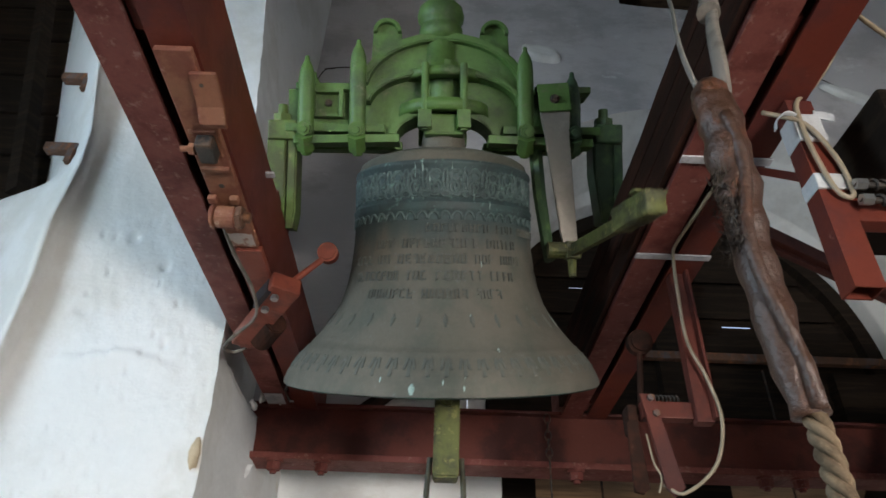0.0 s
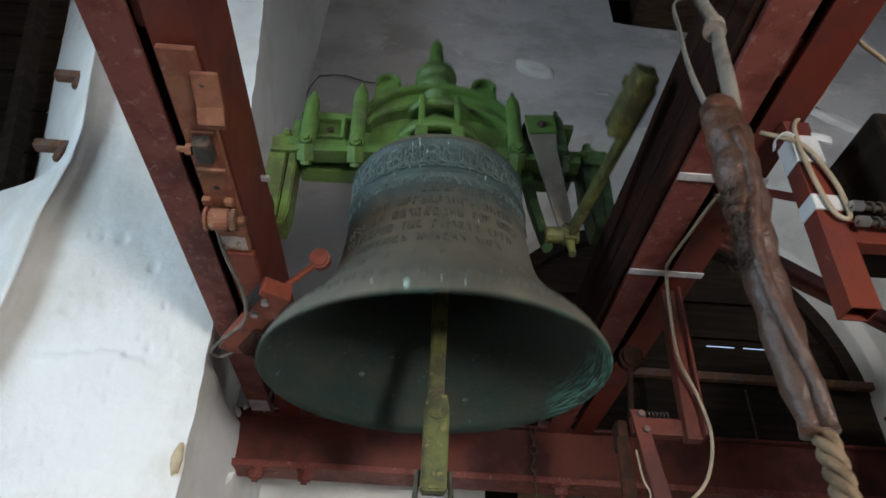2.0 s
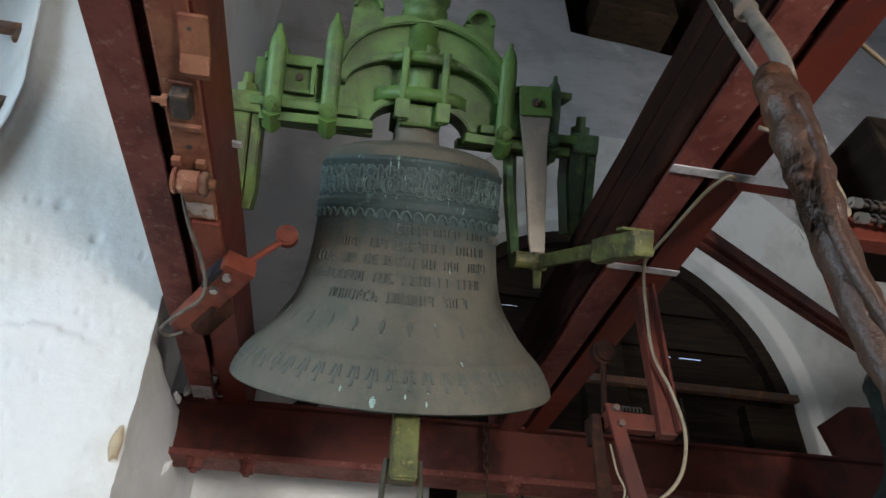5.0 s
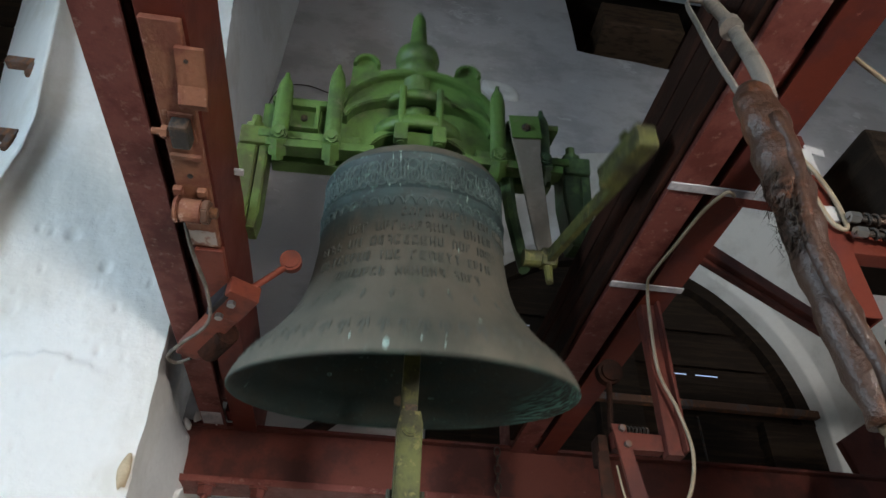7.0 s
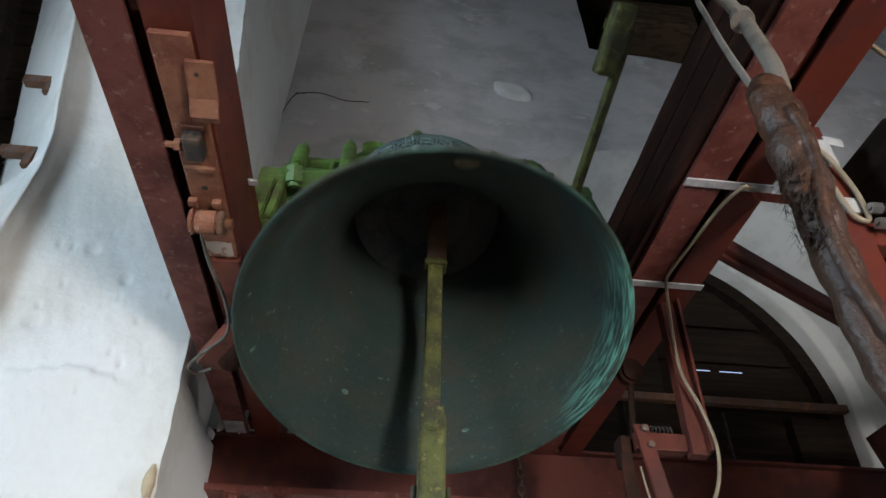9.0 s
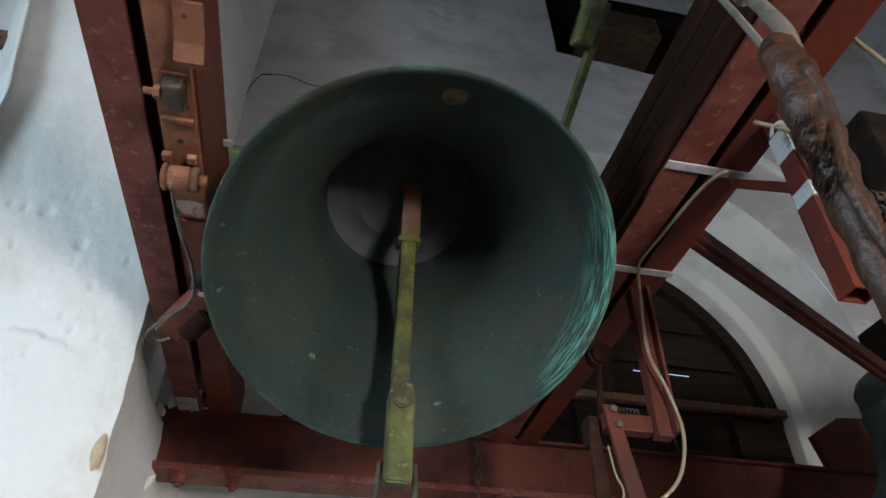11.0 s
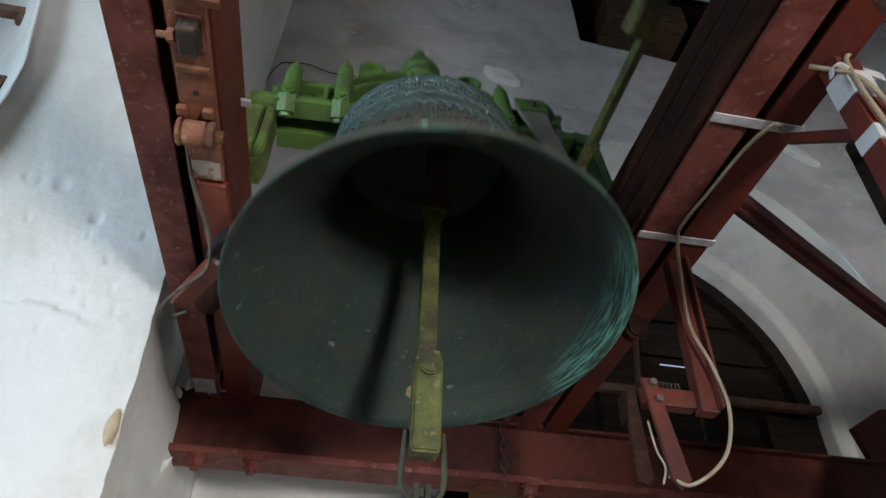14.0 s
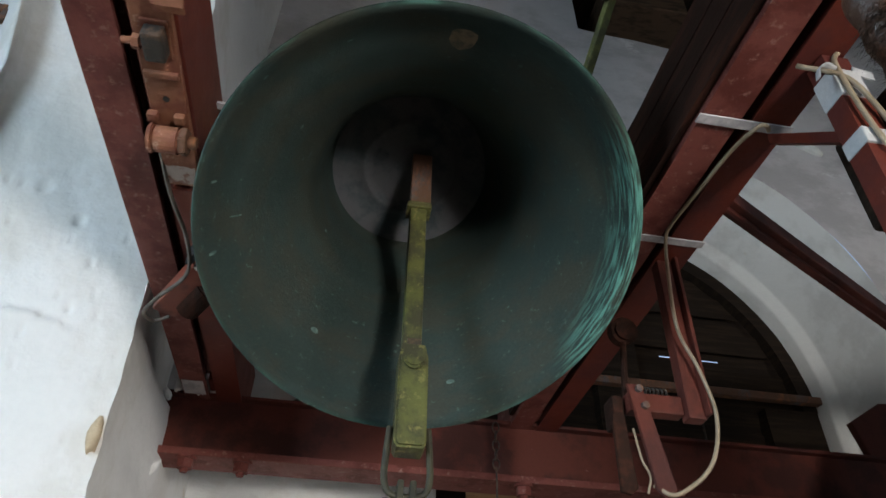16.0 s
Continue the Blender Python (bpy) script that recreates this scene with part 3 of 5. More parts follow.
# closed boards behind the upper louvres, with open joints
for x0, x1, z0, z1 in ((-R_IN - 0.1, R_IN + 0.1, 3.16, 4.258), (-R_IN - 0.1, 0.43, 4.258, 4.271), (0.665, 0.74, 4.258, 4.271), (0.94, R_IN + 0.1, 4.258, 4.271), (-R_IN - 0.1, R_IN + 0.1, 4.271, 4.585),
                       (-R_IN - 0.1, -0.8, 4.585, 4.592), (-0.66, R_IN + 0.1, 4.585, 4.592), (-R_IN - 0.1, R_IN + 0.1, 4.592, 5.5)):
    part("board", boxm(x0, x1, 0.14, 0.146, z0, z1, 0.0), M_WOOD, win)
z = 2.06
while z < 5.25:
    half = R_IN - 0.08 if z < NZ_IN else math.sqrt(max((R_IN - 0.06) ** 2 - (z - NZ_IN) ** 2, 0.01))
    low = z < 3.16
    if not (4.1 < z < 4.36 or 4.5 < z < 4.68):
        # low slats take the lighter wood for the daylight that falls on them
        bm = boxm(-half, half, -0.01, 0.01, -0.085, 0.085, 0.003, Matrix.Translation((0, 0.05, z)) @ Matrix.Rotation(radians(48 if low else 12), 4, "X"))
        part("slat", bm, M_WOOD_LIT if low else M_WOOD, win)
    z += 0.14 if low else 0.172
# out of view; added so the sun cannot enter below the slats
part("sun_stop", boxm(-R_IN - 0.1, R_IN + 0.1, 0.06, 0.2, 0.0, 2.02, 0.0), M_PLASTER_GREY, win, "plain unseen masonry added below the louvres to stop the sun")
part("rail", boxm(-R_IN - 0.1, R_IN + 0.15, -0.13, -0.07, 3.835, 3.895, 0.006), M_OLDRUST, win)
hook = part("iron_hook", sweep(bmesh.new(), smooth_path([(1.52, 0.16, 4.58), (1.5, 0.06, 4.59), (1.44, 0.0, 4.57), (1.42, -0.04, 4.5)], 4), 0.016, 7), M_OLDRUST, win, "rusty iron hook in the reveal")

# shuttered opening beside the pier
shut = thing("window_2", pose(-2.25, 2.86, 0), "dark timber shutter of a deep side window", "window", kind="structure")
part("shutter_post", sweep(bmesh.new(), [(2.25 - 1.79 - 0.27 * (zz - 3.56), -0.14, zz) for zz in (3.55, 4.6, 6.0, 8.4)], 0.05, 4), M_WOOD, shut)
for k in range(16):
    part("shutter_slat", boxm(-0.9, 0.5, -0.02, 0.05, 3.6 + k * 0.3, 3.88 + k * 0.3, 0.005), M_WOOD, shut)
part("shutter_back", boxm(-0.9, 0.7, 0.1, 0.14, 3.4, 8.5, 0.0), M_WOOD, shut)
part("shutter_sill", boxm(-0.9, 0.42, -0.1, 0.1, 3.48, 3.6, 0.01), M_WOOD, shut)
for bx, by, bz in ((-1.66, 2.55, 4.16), (-1.56, 2.53, 3.67)):
    br = thing("wall_bracket", pose(bx, by, bz), "rusty iron wall bracket set in whitewashed plaster", "bracket", "wall brackets")
    part("bar", boxm(-0.05, 0.1, -0.02, 0.03, -0.022, 0.022, 0.006), M_OLDRUST, br)
    part("hook", boxm(0.07, 0.1, -0.03, 0.0, -0.1, -0.02, 0.006), M_OLDRUST, br)

# ---------------------------------------------------------------- steel bell frame


def channel(bm, x0, x1, y0, y1, z0, z1, t=0.012, open_to=1):
    """A U channel along y as one section."""
    s = 1 if open_to > 0 else -1
    a, b = (x0, x1) if s > 0 else (x1, x0)
    o = [(a, z0), (b, z0), (b, z0 + t), (a + s * t, z0 + t), (a + s * t, z1 - t), (b, z1 - t), (b, z1), (a, z1)]
    plate(bm, o, y0, y1, 0.0015)


def girder(name, x0, x1, w, label, scraped):
    g = thing(name, pose(0, 0, 0), label, "beam", "pair of bearing girders")
    bm = bmesh.new()
    channel(bm, x0, x0 + w, -2.6, 3.5, BEAM_Z0, BEAM_Z1, open_to=1)
    part("outer_channel", bm, M_RED_DUSTY, g)
    bm = bmesh.new()
    channel(bm, x1 - w, x1, -2.6, 3.5, BEAM_Z0, BEAM_Z1, open_to=-1)
    part("inner_channel", bm, M_RED, g)
    for y in (0.2, 1.12, 3.2):
        part("spacer", boxm(x0 + w + 0.001, x1 - w - 0.001, y - 0.05, y + 0.05, BEAM_Z0 + 0.02, BEAM_Z1 - 0.02), M_RED, g)
    if scraped:
        part("scraped_end", boxm(x0 + 0.005, x1 - w - 0.04, 3.12, 3.24, BEAM_Z0 - 0.003, BEAM_Z0 - 0.001, 0.0), M_STRAP, g, "bare scraped steel end")
    return g


girder_left = girder("girder", -0.575, -0.345, 0.1, "red-painted girder of two steel channels carrying a bearing", True)
girder_right = girder("girder", 0.81, 1.025, 0.094, "red-painted girder of two steel channels with a cable strapped on", False)

cross = thing("cross_beam", pose(0, 0, 0), "heavy red-painted steel cross beam with bolted lower flange", "beam")
bm = bmesh.new()
box(bm, -0.66, 5.7, 3.30, 3.315, 2.53, 2.785, 0.002)
box(bm, -0.66, 5.7, 3.26, 3.45, 2.772, 2.787, 0.003)
part("web", bm, M_RED_SHADED, cross)
part("lower_flange", boxm(-0.64, 5.7, 3.25, 3.43, 2.518, 2.548, 0.006), M_RED_DUSTY, cross)
for x in (-0.505, -0.29, 0.86, 1.72, 1.88):
    bm = bmesh.new()
    cyl(bm, (x, 3.285, 2.519), (x, 3.285, 2.508), 0.04, 0.04, 16)
    cyl(bm, (x, 3.285, 2.51), (x, 3.285, 2.474), 0.033, 0.031, 6)
    cyl(bm, (x, 3.285, 2.475), (x, 3.285, 2.46), 0.016, 0.015, 10)
    part("bolt", bm, M_RED_DUSTY, cross)

# ---------------------------------------------------------------- bell
bell = thing("church_bell", pose(AX, AY, AZ), "large dusty bronze church bell hung from a green cast-iron yoke", "bell")
OUTER = [(0.0, 0.265), (0.05, 0.265), (0.072, 0.26), (0.078, 0.23), (0.082, 0.195), (0.1, 0.175), (0.15, 0.168), (0.22, 0.155), (0.275, 0.135), (0.295, 0.12), (0.303, 0.095)]
BAND = [(0.303, 0.095), (0.311, 0.09), (0.313, 0.08), (0.306, 0.073), (0.308, -0.036), (0.314, -0.04), (0.318, -0.048), (0.312, -0.057), (0.316, -0.063), (0.309, -0.069), (0.31, -0.1)]
WAIST = [(0.31, -0.1), (0.315, -0.17), (0.324, -0.24), (0.336, -0.3), (0.357, -0.36), (0.385, -0.41), (0.42, -0.455), (0.46, -0.5), (0.466, -0.503), (0.474, -0.512), (0.51, -0.555), (0.532, -0.59), (0.541, -0.612), (0.543, -0.625)]
INNER = [(0.543, -0.625), (0.538, -0.63), (0.52, -0.6), (0.5, -0.565), (0.475, -0.53), (0.44, -0.5), (0.4, -0.45), (0.365, -0.4), (0.33, -0.34), (0.302, -0.28), (0.285, -0.2), (0.274, -0.1), (0.268, 0.0), (0.264, 0.05), (0.258, 0.072)]
INNER_TOP = [(0.258, 0.072), (0.22, 0.085), (0.165, 0.094), (0.158, 0.088), (0.148, 0.09), (0.142, 0.099), (0.0, 0.105)]

LIFT = 0.02
OUTER, BAND, WAIST, INNER, INNER_TOP = ([(r, z + LIFT) for r, z in p] for p in (OUTER, BAND, WAIST, INNER, INNER_TOP))


def dense(prof, step=0.02):
    out = [prof[0]]
    for (r0, z0), (r1, z1) in zip(prof, prof[1:]):
        n = max(1, int(math.hypot(r1 - r0, z1 - z0) / step))
        out += [(r0 + (r1 - r0) * k / n, z0 + (z1 - z0) * k / n) for k in range(1, n + 1)]
    return out


def shell(prof):
    bm = bmesh.new()
    lathe(bm, [(max(r, 0.001), z) for r, z in dense(prof)], 128)
    return bm


crown = part("crown", shell(OUTER), M_BRONZE, bell, "dusty bronze shoulder", True)
band = part("ornament_band", shell(BAND), M_BAND, bell, "dark green patinated ornament band", True)
waist = part("waist", shell(WAIST), M_BRONZE, bell, "brown dusty waist and sound bow", True)
inside = part("inner_surface", shell(INNER), M_INSIDE, bell, "green-black inner surface with verdigris", True)
# inner crown in a lighter grey, for the light that reaches it
part("inner_crown", shell(INNER_TOP), mat("bronze_inside_lit", (0.06, 0.06, 0.064), 0.7, gloss=0.15, second=(0.03, 0.042, 0.045), mix_scale=9, grain=60), bell, "inner crown, lightened for the light it catches", True)

# yoke, bolted to the crown of the bell


def arch_pts(rx, rz, z0, a0, a1, n=18):
    return [(rx * math.cos(radians(a0 + (a1 - a0) * i / n)), z0 + rz * math.sin(radians(a0 + (a1 - a0) * i / n))) for i in range(n + 1)]


body_outline = ([(-0.56, 0.262), (-0.56, 0.43), (-0.33, 0.44)] + arch_pts(0.297, 0.205, 0.42, 170, 10) + [(0.33, 0.44), (0.5, 0.42), (0.5, 0.262), (0.3, 0.262)]
                + arch_pts(0.19, 0.1, 0.25, 0, 180, 10)[0:] + [(-0.3, 0.262)])
part("yoke_web", platem(body_outline, -0.03, 0.03, 0.004), M_GREEN, bell, "green-painted cast-iron yoke")


def rib(rx, rz, z0, a0, a1, w, y0, y1):
    o = arch_pts(rx, rz, z0, a0, a1)
    i = arch_pts(rx - w, rz - w, z0, a1, a0)
    return platem(o + i, y0, y1, 0.005)


part("yoke_rib", rib(0.307, 0.22, 0.42, 172, 8, 0.03, -0.062, 0.062), M_GREEN, bell)
part("yoke_rib", rib(0.285, 0.135, 0.365, 176, 4, 0.022, -0.085, 0.085), M_GREEN, bell)
part("yoke_rib", rib(0.2, 0.115, 0.25, 178, 2, 0.03, -0.075, 0.075), M_GREEN, bell)
for s in (-1, 1):
    bm = bmesh.new()
    lx = s * 0.195 - 0.012
    plate(bm, [(lx - 0.062, 0.48)] + [(lx + 0.052 * math.cos(radians(a)), 0.645 + 0.05 * math.sin(radians(a))) for a in range(180, -1, -20)] + [(lx + 0.062, 0.48)], -0.026, 0.045, 0.004)
    plate(bm, [(lx + 0.052 * math.cos(radians(a)), 0.645 + 0.05 * math.sin(radians(a))) for a in range(180, -1, -20)] + [(lx + 0.038 * math.cos(radians(a)), 0.645 + 0.036 * math.sin(radians(a))) for a in range(0, 181, 20)], -0.05, -0.024, 0.003)
    part("yoke_lug", bm, M_GREEN, bell)
    part("yoke_flange", boxm(min(s * 0.21, s * 0.56), max(s * 0.21, s * 0.56), -0.075, 0.075, 0.262, 0.292), M_GREEN, bell)
    part("yoke_top_flange", boxm(min(s * 0.33, s * 0.53), max(s * 0.33, s * 0.53), -0.06, 0.06, 0.42, 0.445), M_GREEN, bell)
    part("clamp_bar", boxm(min(s * 0.15, s * 0.52), max(s * 0.15, s * 0.52), -0.1, -0.03, 0.225, 0.255, 0.004, pose(0, 0, 0, 0, s * 1.5, 0)), M_GREEN, bell)
    part("clamp_bar", boxm(min(s * 0.15, s * 0.52), max(s * 0.15, s * 0.52), 0.03, 0.1, 0.225, 0.255, 0.004), M_GREEN, bell)
bm = bmesh.new()
lathe(bm, [(0.001, 0.965), (0.014, 0.96), (0.026, 0.93), (0.034, 0.82), (0.037, 0.782), (0.056, 0.775), (0.08, 0.752), (0.087, 0.722), (0.084, 0.702), (0.074, 0.692), (0.074, 0.678), (0.08, 0.67), (0.08, 0.642), (0.07, 0.628), (0.06, 0.62), (0.058, 0.52), (0.001, 0.515)], 32, False, Matrix.Translation((-0.012, 0, 0)))
part("finial", bm, M_GREEN, bell, "green turned finial", True)

# box panel with a hole on the left arm
bm = bmesh.new()
for x0, x1, z0, z1 in ((-0.475, -0.46, 0.32, 0.425), (-0.375, -0.36, 0.32, 0.425), (-0.46, -0.375, 0.41, 0.425), (-0.46, -0.375, 0.32, 0.333)):
    box(bm, x0, x1, -0.06, -0.03, z0, z1, 0.003)
part("panel_frame", bm, M_GREEN, bell)
part("panel_hole", cylm((-0.415, -0.038, 0.378), (-0.415, -0.0305, 0.378), 0.013, None, 16), M_IRON, bell)


def strap(x, z_top, material):
    """A round-topped clamp bar over the yoke, before and behind it, with its nut."""
    w = 0.029
    heights = [0.232, 0.25, 0.27, z_top - 0.14, z_top - 0.09, z_top - 0.06, z_top - 0.038, z_top - 0.022, z_top - 0.016, z_top - 0.004, z_top]
    radii = [w * k for k in (0.8, 0.98, 1.0, 1.02, 1.0, 0.9, 0.68, 0.36, 0.3, 0.27, 0.12)]
    for y in (-0.082, 0.082):
        bm = bmesh.new()
        lathe(bm, [(0.0005, heights[0])] + [(q, z) for q, z in zip(radii, heights)] + [(0.0005, z_top)], 14, False, Matrix.Translation((x, y, 0)) @ Matrix.Diagonal((1, 0.66, 1, 1)))
        s_ = part("clamp_strap", bm, material, bell, "", True)
        if y < 0:
            nut("nut", s_, (x, -0.1, 0.262), (0, -1, -0.25), 0.024, 0.02, material)
            bm = bmesh.new()
            cyl(bm, (x, -0.055, 0.205), (x, -0.1, 0.245), 0.034, 0.034, 6)
            cyl(bm, (x, -0.045, 0.19), (x, -0.055, 0.2), 0.02, 0.02, 10)
            part("bolt_head", bm, material, s_)


strap(-0.487, 0.535, M_GREEN)
strap(-0.306, 0.597, M_GREEN)
strap(0.289, 0.58, M_GREEN)
strap(0.456, 0.49, M_GREEN_SHADED)

# crown hoop: curved band, studs and cap that hold the bell's crown
bm = bmesh.new()
lathe(bm, [(0.15, 0.33), (0.165, 0.333), (0.165, 0.373), (0.15, 0.376), (0.1, 0.37), (0.1, 0.335)], 48, True, Matrix.Diagonal((1, 0.85, 1, 1)))
part("crown_hoop", bm, M_GREEN, bell, "green curved crown hoop", True)
bm = bmesh.new()
lathe(bm, [(0.135, 0.462), (0.148, 0.465), (0.148, 0.492), (0.135, 0.496), (0.08, 0.49), (0.08, 0.465)], 48, True, Matrix.Diagonal((1, 0.85, 1, 1)))
part("crown_hoop", bm, M_GREEN, bell, "green curved crown hoop", True)
for sx in (-1, 1):
    for sy in (-1, 1):
        part("stud", cylm((sx * 0.068, sy * 0.118, 0.26), (sx * 0.068, sy * 0.118, 0.5), 0.013, None, 12), M_GREEN, bell)
        part("stud_nut", boxm(sx * 0.068 - 0.024, sx * 0.068 + 0.024, sy * 0.118 - 0.022, sy * 0.118 + 0.022, 0.265, 0.33, 0.005), M_GREEN, bell)
part("crown_block", boxm(-0.07, 0.07, -0.1, 0.1, 0.25, 0.325, 0.01), M_GREEN, bell)
part("crown_core", cylm((0, 0, 0.2), (0, 0, 0.54), 0.05, 0.057, 32), M_GREEN, bell)

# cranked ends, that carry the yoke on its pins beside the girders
for s, x, mt in ((-1, -0.572, M_GREEN_WORN), (1, 0.592, M_GREEN_SHADED)):
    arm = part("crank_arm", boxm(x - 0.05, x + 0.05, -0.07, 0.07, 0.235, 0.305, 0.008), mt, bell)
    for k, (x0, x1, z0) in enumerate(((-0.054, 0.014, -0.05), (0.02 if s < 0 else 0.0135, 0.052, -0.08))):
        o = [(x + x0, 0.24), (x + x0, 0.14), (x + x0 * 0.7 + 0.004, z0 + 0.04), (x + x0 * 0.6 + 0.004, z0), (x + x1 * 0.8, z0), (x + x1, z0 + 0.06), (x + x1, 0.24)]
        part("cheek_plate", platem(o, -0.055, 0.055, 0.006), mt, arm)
    bm = bmesh.new()
    cyl(bm, (x - 0.008, -0.02, 0.3), (x - 0.008, -0.02, 0.335), 0.034, 0.034, 6)
    cyl(bm, (x - 0.008, -0.02, 0.33), (x - 0.008, -0.02, 0.372), 0.019, 0.017, 12)
    part("stud", bm, mt, arm)
    part("pin", cylm((x, 0, 0), (x + s * 0.24, 0, 0), 0.03, None, 20), M_STEEL_GREY, bell)

# ringing lever beside the bell: plate, brace, arm and its block
Jp, E = Vector((0.43, -0.16, -0.16)), Vector((0.527, -0.765, -0.088))
top = Vector((0.384, -0.098, 0.405))
d = Jp - top
up = -d.normalized()
side = (Vector((1, 0, 0)) - up * up.x).normalized()
m = Matrix.Translation(top) @ Matrix((side, up.cross(side), up)).transposed().to_4x4()
ln = d.length
lever = part("lever_plate", platem([(-0.052, 0.02), (0.052, 0.02), (0.052, -0.08), (0.04, -0.16), (0.024, -ln + 0.04), (0.02, -ln), (-0.02, -ln), (-0.03, -ln + 0.06), (-0.045, -0.16), (-0.052, -0.08)], -0.01, 0.01, 0.003, m), M_STEEL_GREY, bell, "bare dusty steel lever plate")
part("plate_head", platem([(-0.056, 0.03), (0.056, 0.03), (0.056, -0.075), (-0.056, -0.075)], -0.018, -0.011, 0.002, m), M_GREEN, lever)
nut("nut", lever, m @ Vector((0, -0.018, -0.03)), m.to_3x3() @ Vector((0, -1, 0)), 0.014, 0.012, M_IRON)
bm = bmesh.new()
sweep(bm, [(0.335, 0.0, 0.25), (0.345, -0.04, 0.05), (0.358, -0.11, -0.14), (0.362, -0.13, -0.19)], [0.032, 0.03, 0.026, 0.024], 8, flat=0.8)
part("lever_brace", bm, M_GREEN_SHADED, bell)
d = (E - Jp).normalized()
q = d.to_track_quat("Y", "Z").to_matrix().to_4x4()
ln = (E - Jp).length
arm = part("lever_arm", boxm(-0.011, 0.011, 0.0, ln - 0.01, -0.024, 0.018, 0.003, Matrix.Translation(Jp) @ q), M_GREEN_OLD, bell)
bm = boxm(0.012, 0.07, -0.16, 0.045, -0.052, 0.014, 0.012, Matrix.Translation(E) @ q)
bmesh.ops.subdivide_edges(bm, edges=[e for e in bm.edges if e.calc_length() > 0.03], cuts=4, use_grid_fill=True)
for v in bm.verts:
    v.co += 0.004 * Vector((noise.noise(v.co * 45), noise.noise(v.co * 45 + Vector((9, 0, 0))), noise.noise(v.co * 45 + Vector((0, 9, 0)))))
part("lever_block", bm, M_GREEN_OLD, arm, "worn olive-painted lever block")
part("block_clip", boxm(-0.02, 0.072, -0.035, -0.005, 0.018, 0.026, 0.003, Matrix.Translation(E) @ q), M_GREEN_OLD, arm)
bm = bmesh.new()
cyl(bm, Jp + Vector((-0.08, 0, 0)), Jp + Vector((0.03, 0, 0)), 0.028, 0.028, 14)
box(bm, Jp.x - 0.022, Jp.x + 0.022, Jp.y - 0.03, Jp.y + 0.02, Jp.z - 0.03, Jp.z + 0.03, 0.004)
cyl(bm, Jp + Vector((0, -0.005, -0.02)), Jp + Vector((0, -0.02, -0.09)), 0.016, 0.012, 8)
part("lever_joint", bm, M_GREEN_OLD, bell)

# ---------------------------------------------------------------- clapper
CX, CZ = AX + 0.033, AZ
clap = thing("bell_clapper", pose(CX, AY, CZ), "olive-painted iron bell clapper with an iron shackle at its tip", "clapper")
part("clapper_strap", boxm(-0.032, 0.032, -0.02, 0.02, -0.16, 0.1, 0.004), M_OLDRUST, clap, "rusty suspension strap")
bm = bmesh.new()
box(bm, -0.03, 0.02, -0.022, 0.022, -0.68, -0.15, 0.008)
box(bm, -0.042, 0.034, -0.03, 0.03, -0.168, -0.148, 0.005)
box(bm, -0.038, 0.03, -0.028, 0.028, -0.148, -0.142, 0.002)
part("shaft", bm, M_GREEN_OLD, clap)
o = [(-0.03, -0.68), (-0.037, -0.72), (-0.037, -0.95), (-0.03, -0.962), (0.03, -0.962), (0.037, -0.95), (0.037, -0.72), (0.028, -0.68)]
part("clapper_tail", platem(o, -0.035, 0.03, 0.006), M_GREEN_OLD, clap, "flaking olive tail of the clapper")
part("clapper_pin", cylm((0.0, -0.05, -0.735), (0.0, 0.03, -0.735), 0.026, 0.018, 14, 0.006), M_GREEN_OLD, clap)
part("clapper_hole", boxm(-0.018, 0.018, -0.0265, -0.02, -0.685, -0.66, 0.0), M_IRON, clap)
sh = part("shackle", sweep(bmesh.new(), smooth_path([(-0.045, 0, -0.9), (-0.05, 0, -0.97), (-0.05, 0, -1.03), (-0.03, 0, -1.06), (0.03, 0, -1.06), (0.05, 0, -1.03), (0.05, 0, -0.97), (0.045, 0, -0.9)], 4), 0.008, 8), M_OLIVE_IRON, clap, "bent iron shackle")
for s_ in (-1, 1):
    part("link_bar", boxm(s_ * 0.014 - 0.007, s_ * 0.014 + 0.007, -0.015, 0.015, -1.25, -1.03, 0.003), M_OLIVE_IRON, sh)
for z_ in (-1.085, -1.18):
    bm = bmesh.new()
    cyl(bm, (-0.045, 0, z_), (0.03, 0, z_), 0.009, 0.009, 8)
    cyl(bm, (-0.05, 0, z_), (-0.034, 0, z_), 0.018, 0.018, 6)
    part("link_bolt", bm, M_IRON, sh)

bearing = thing("bearing_block", pose(-0.46, AY, BEAM_Z1), "cast-iron bearing block on a red girder", "bearing", "bearing blocks")
part("pedestal", boxm(-0.1, 0.1, -0.12, 0.12, 0, 0.06), M_RED, bearing)
part("cap", cylm((-0.06, 0, 0.119), (0.05, 0, 0.119), 0.075, None, 24, 0.006), M_RED, bearing)
copy_thing(bearing, pose(0.92, AY, BEAM_Z1))



# ---------------------------------------------------------------- relief on the bell
PROFILE = OUTER + BAND[1:] + WAIST[1:]


def bell_r(z):
    for (r0, z0), (r1, z1) in zip(PROFILE[5:], PROFILE[6:]):
        if z1 <= z <= z0:
            return r0 + (r1 - r0) * (z0 - z) / max(z0 - z1, 1e-6)
    return PROFILE[-1][0]


def on_bell(a, z, d=0.0):
    z += LIFT
    r = bell_r(z) + d
    return Vector((r * math.cos(a), r * math.sin(a), z))


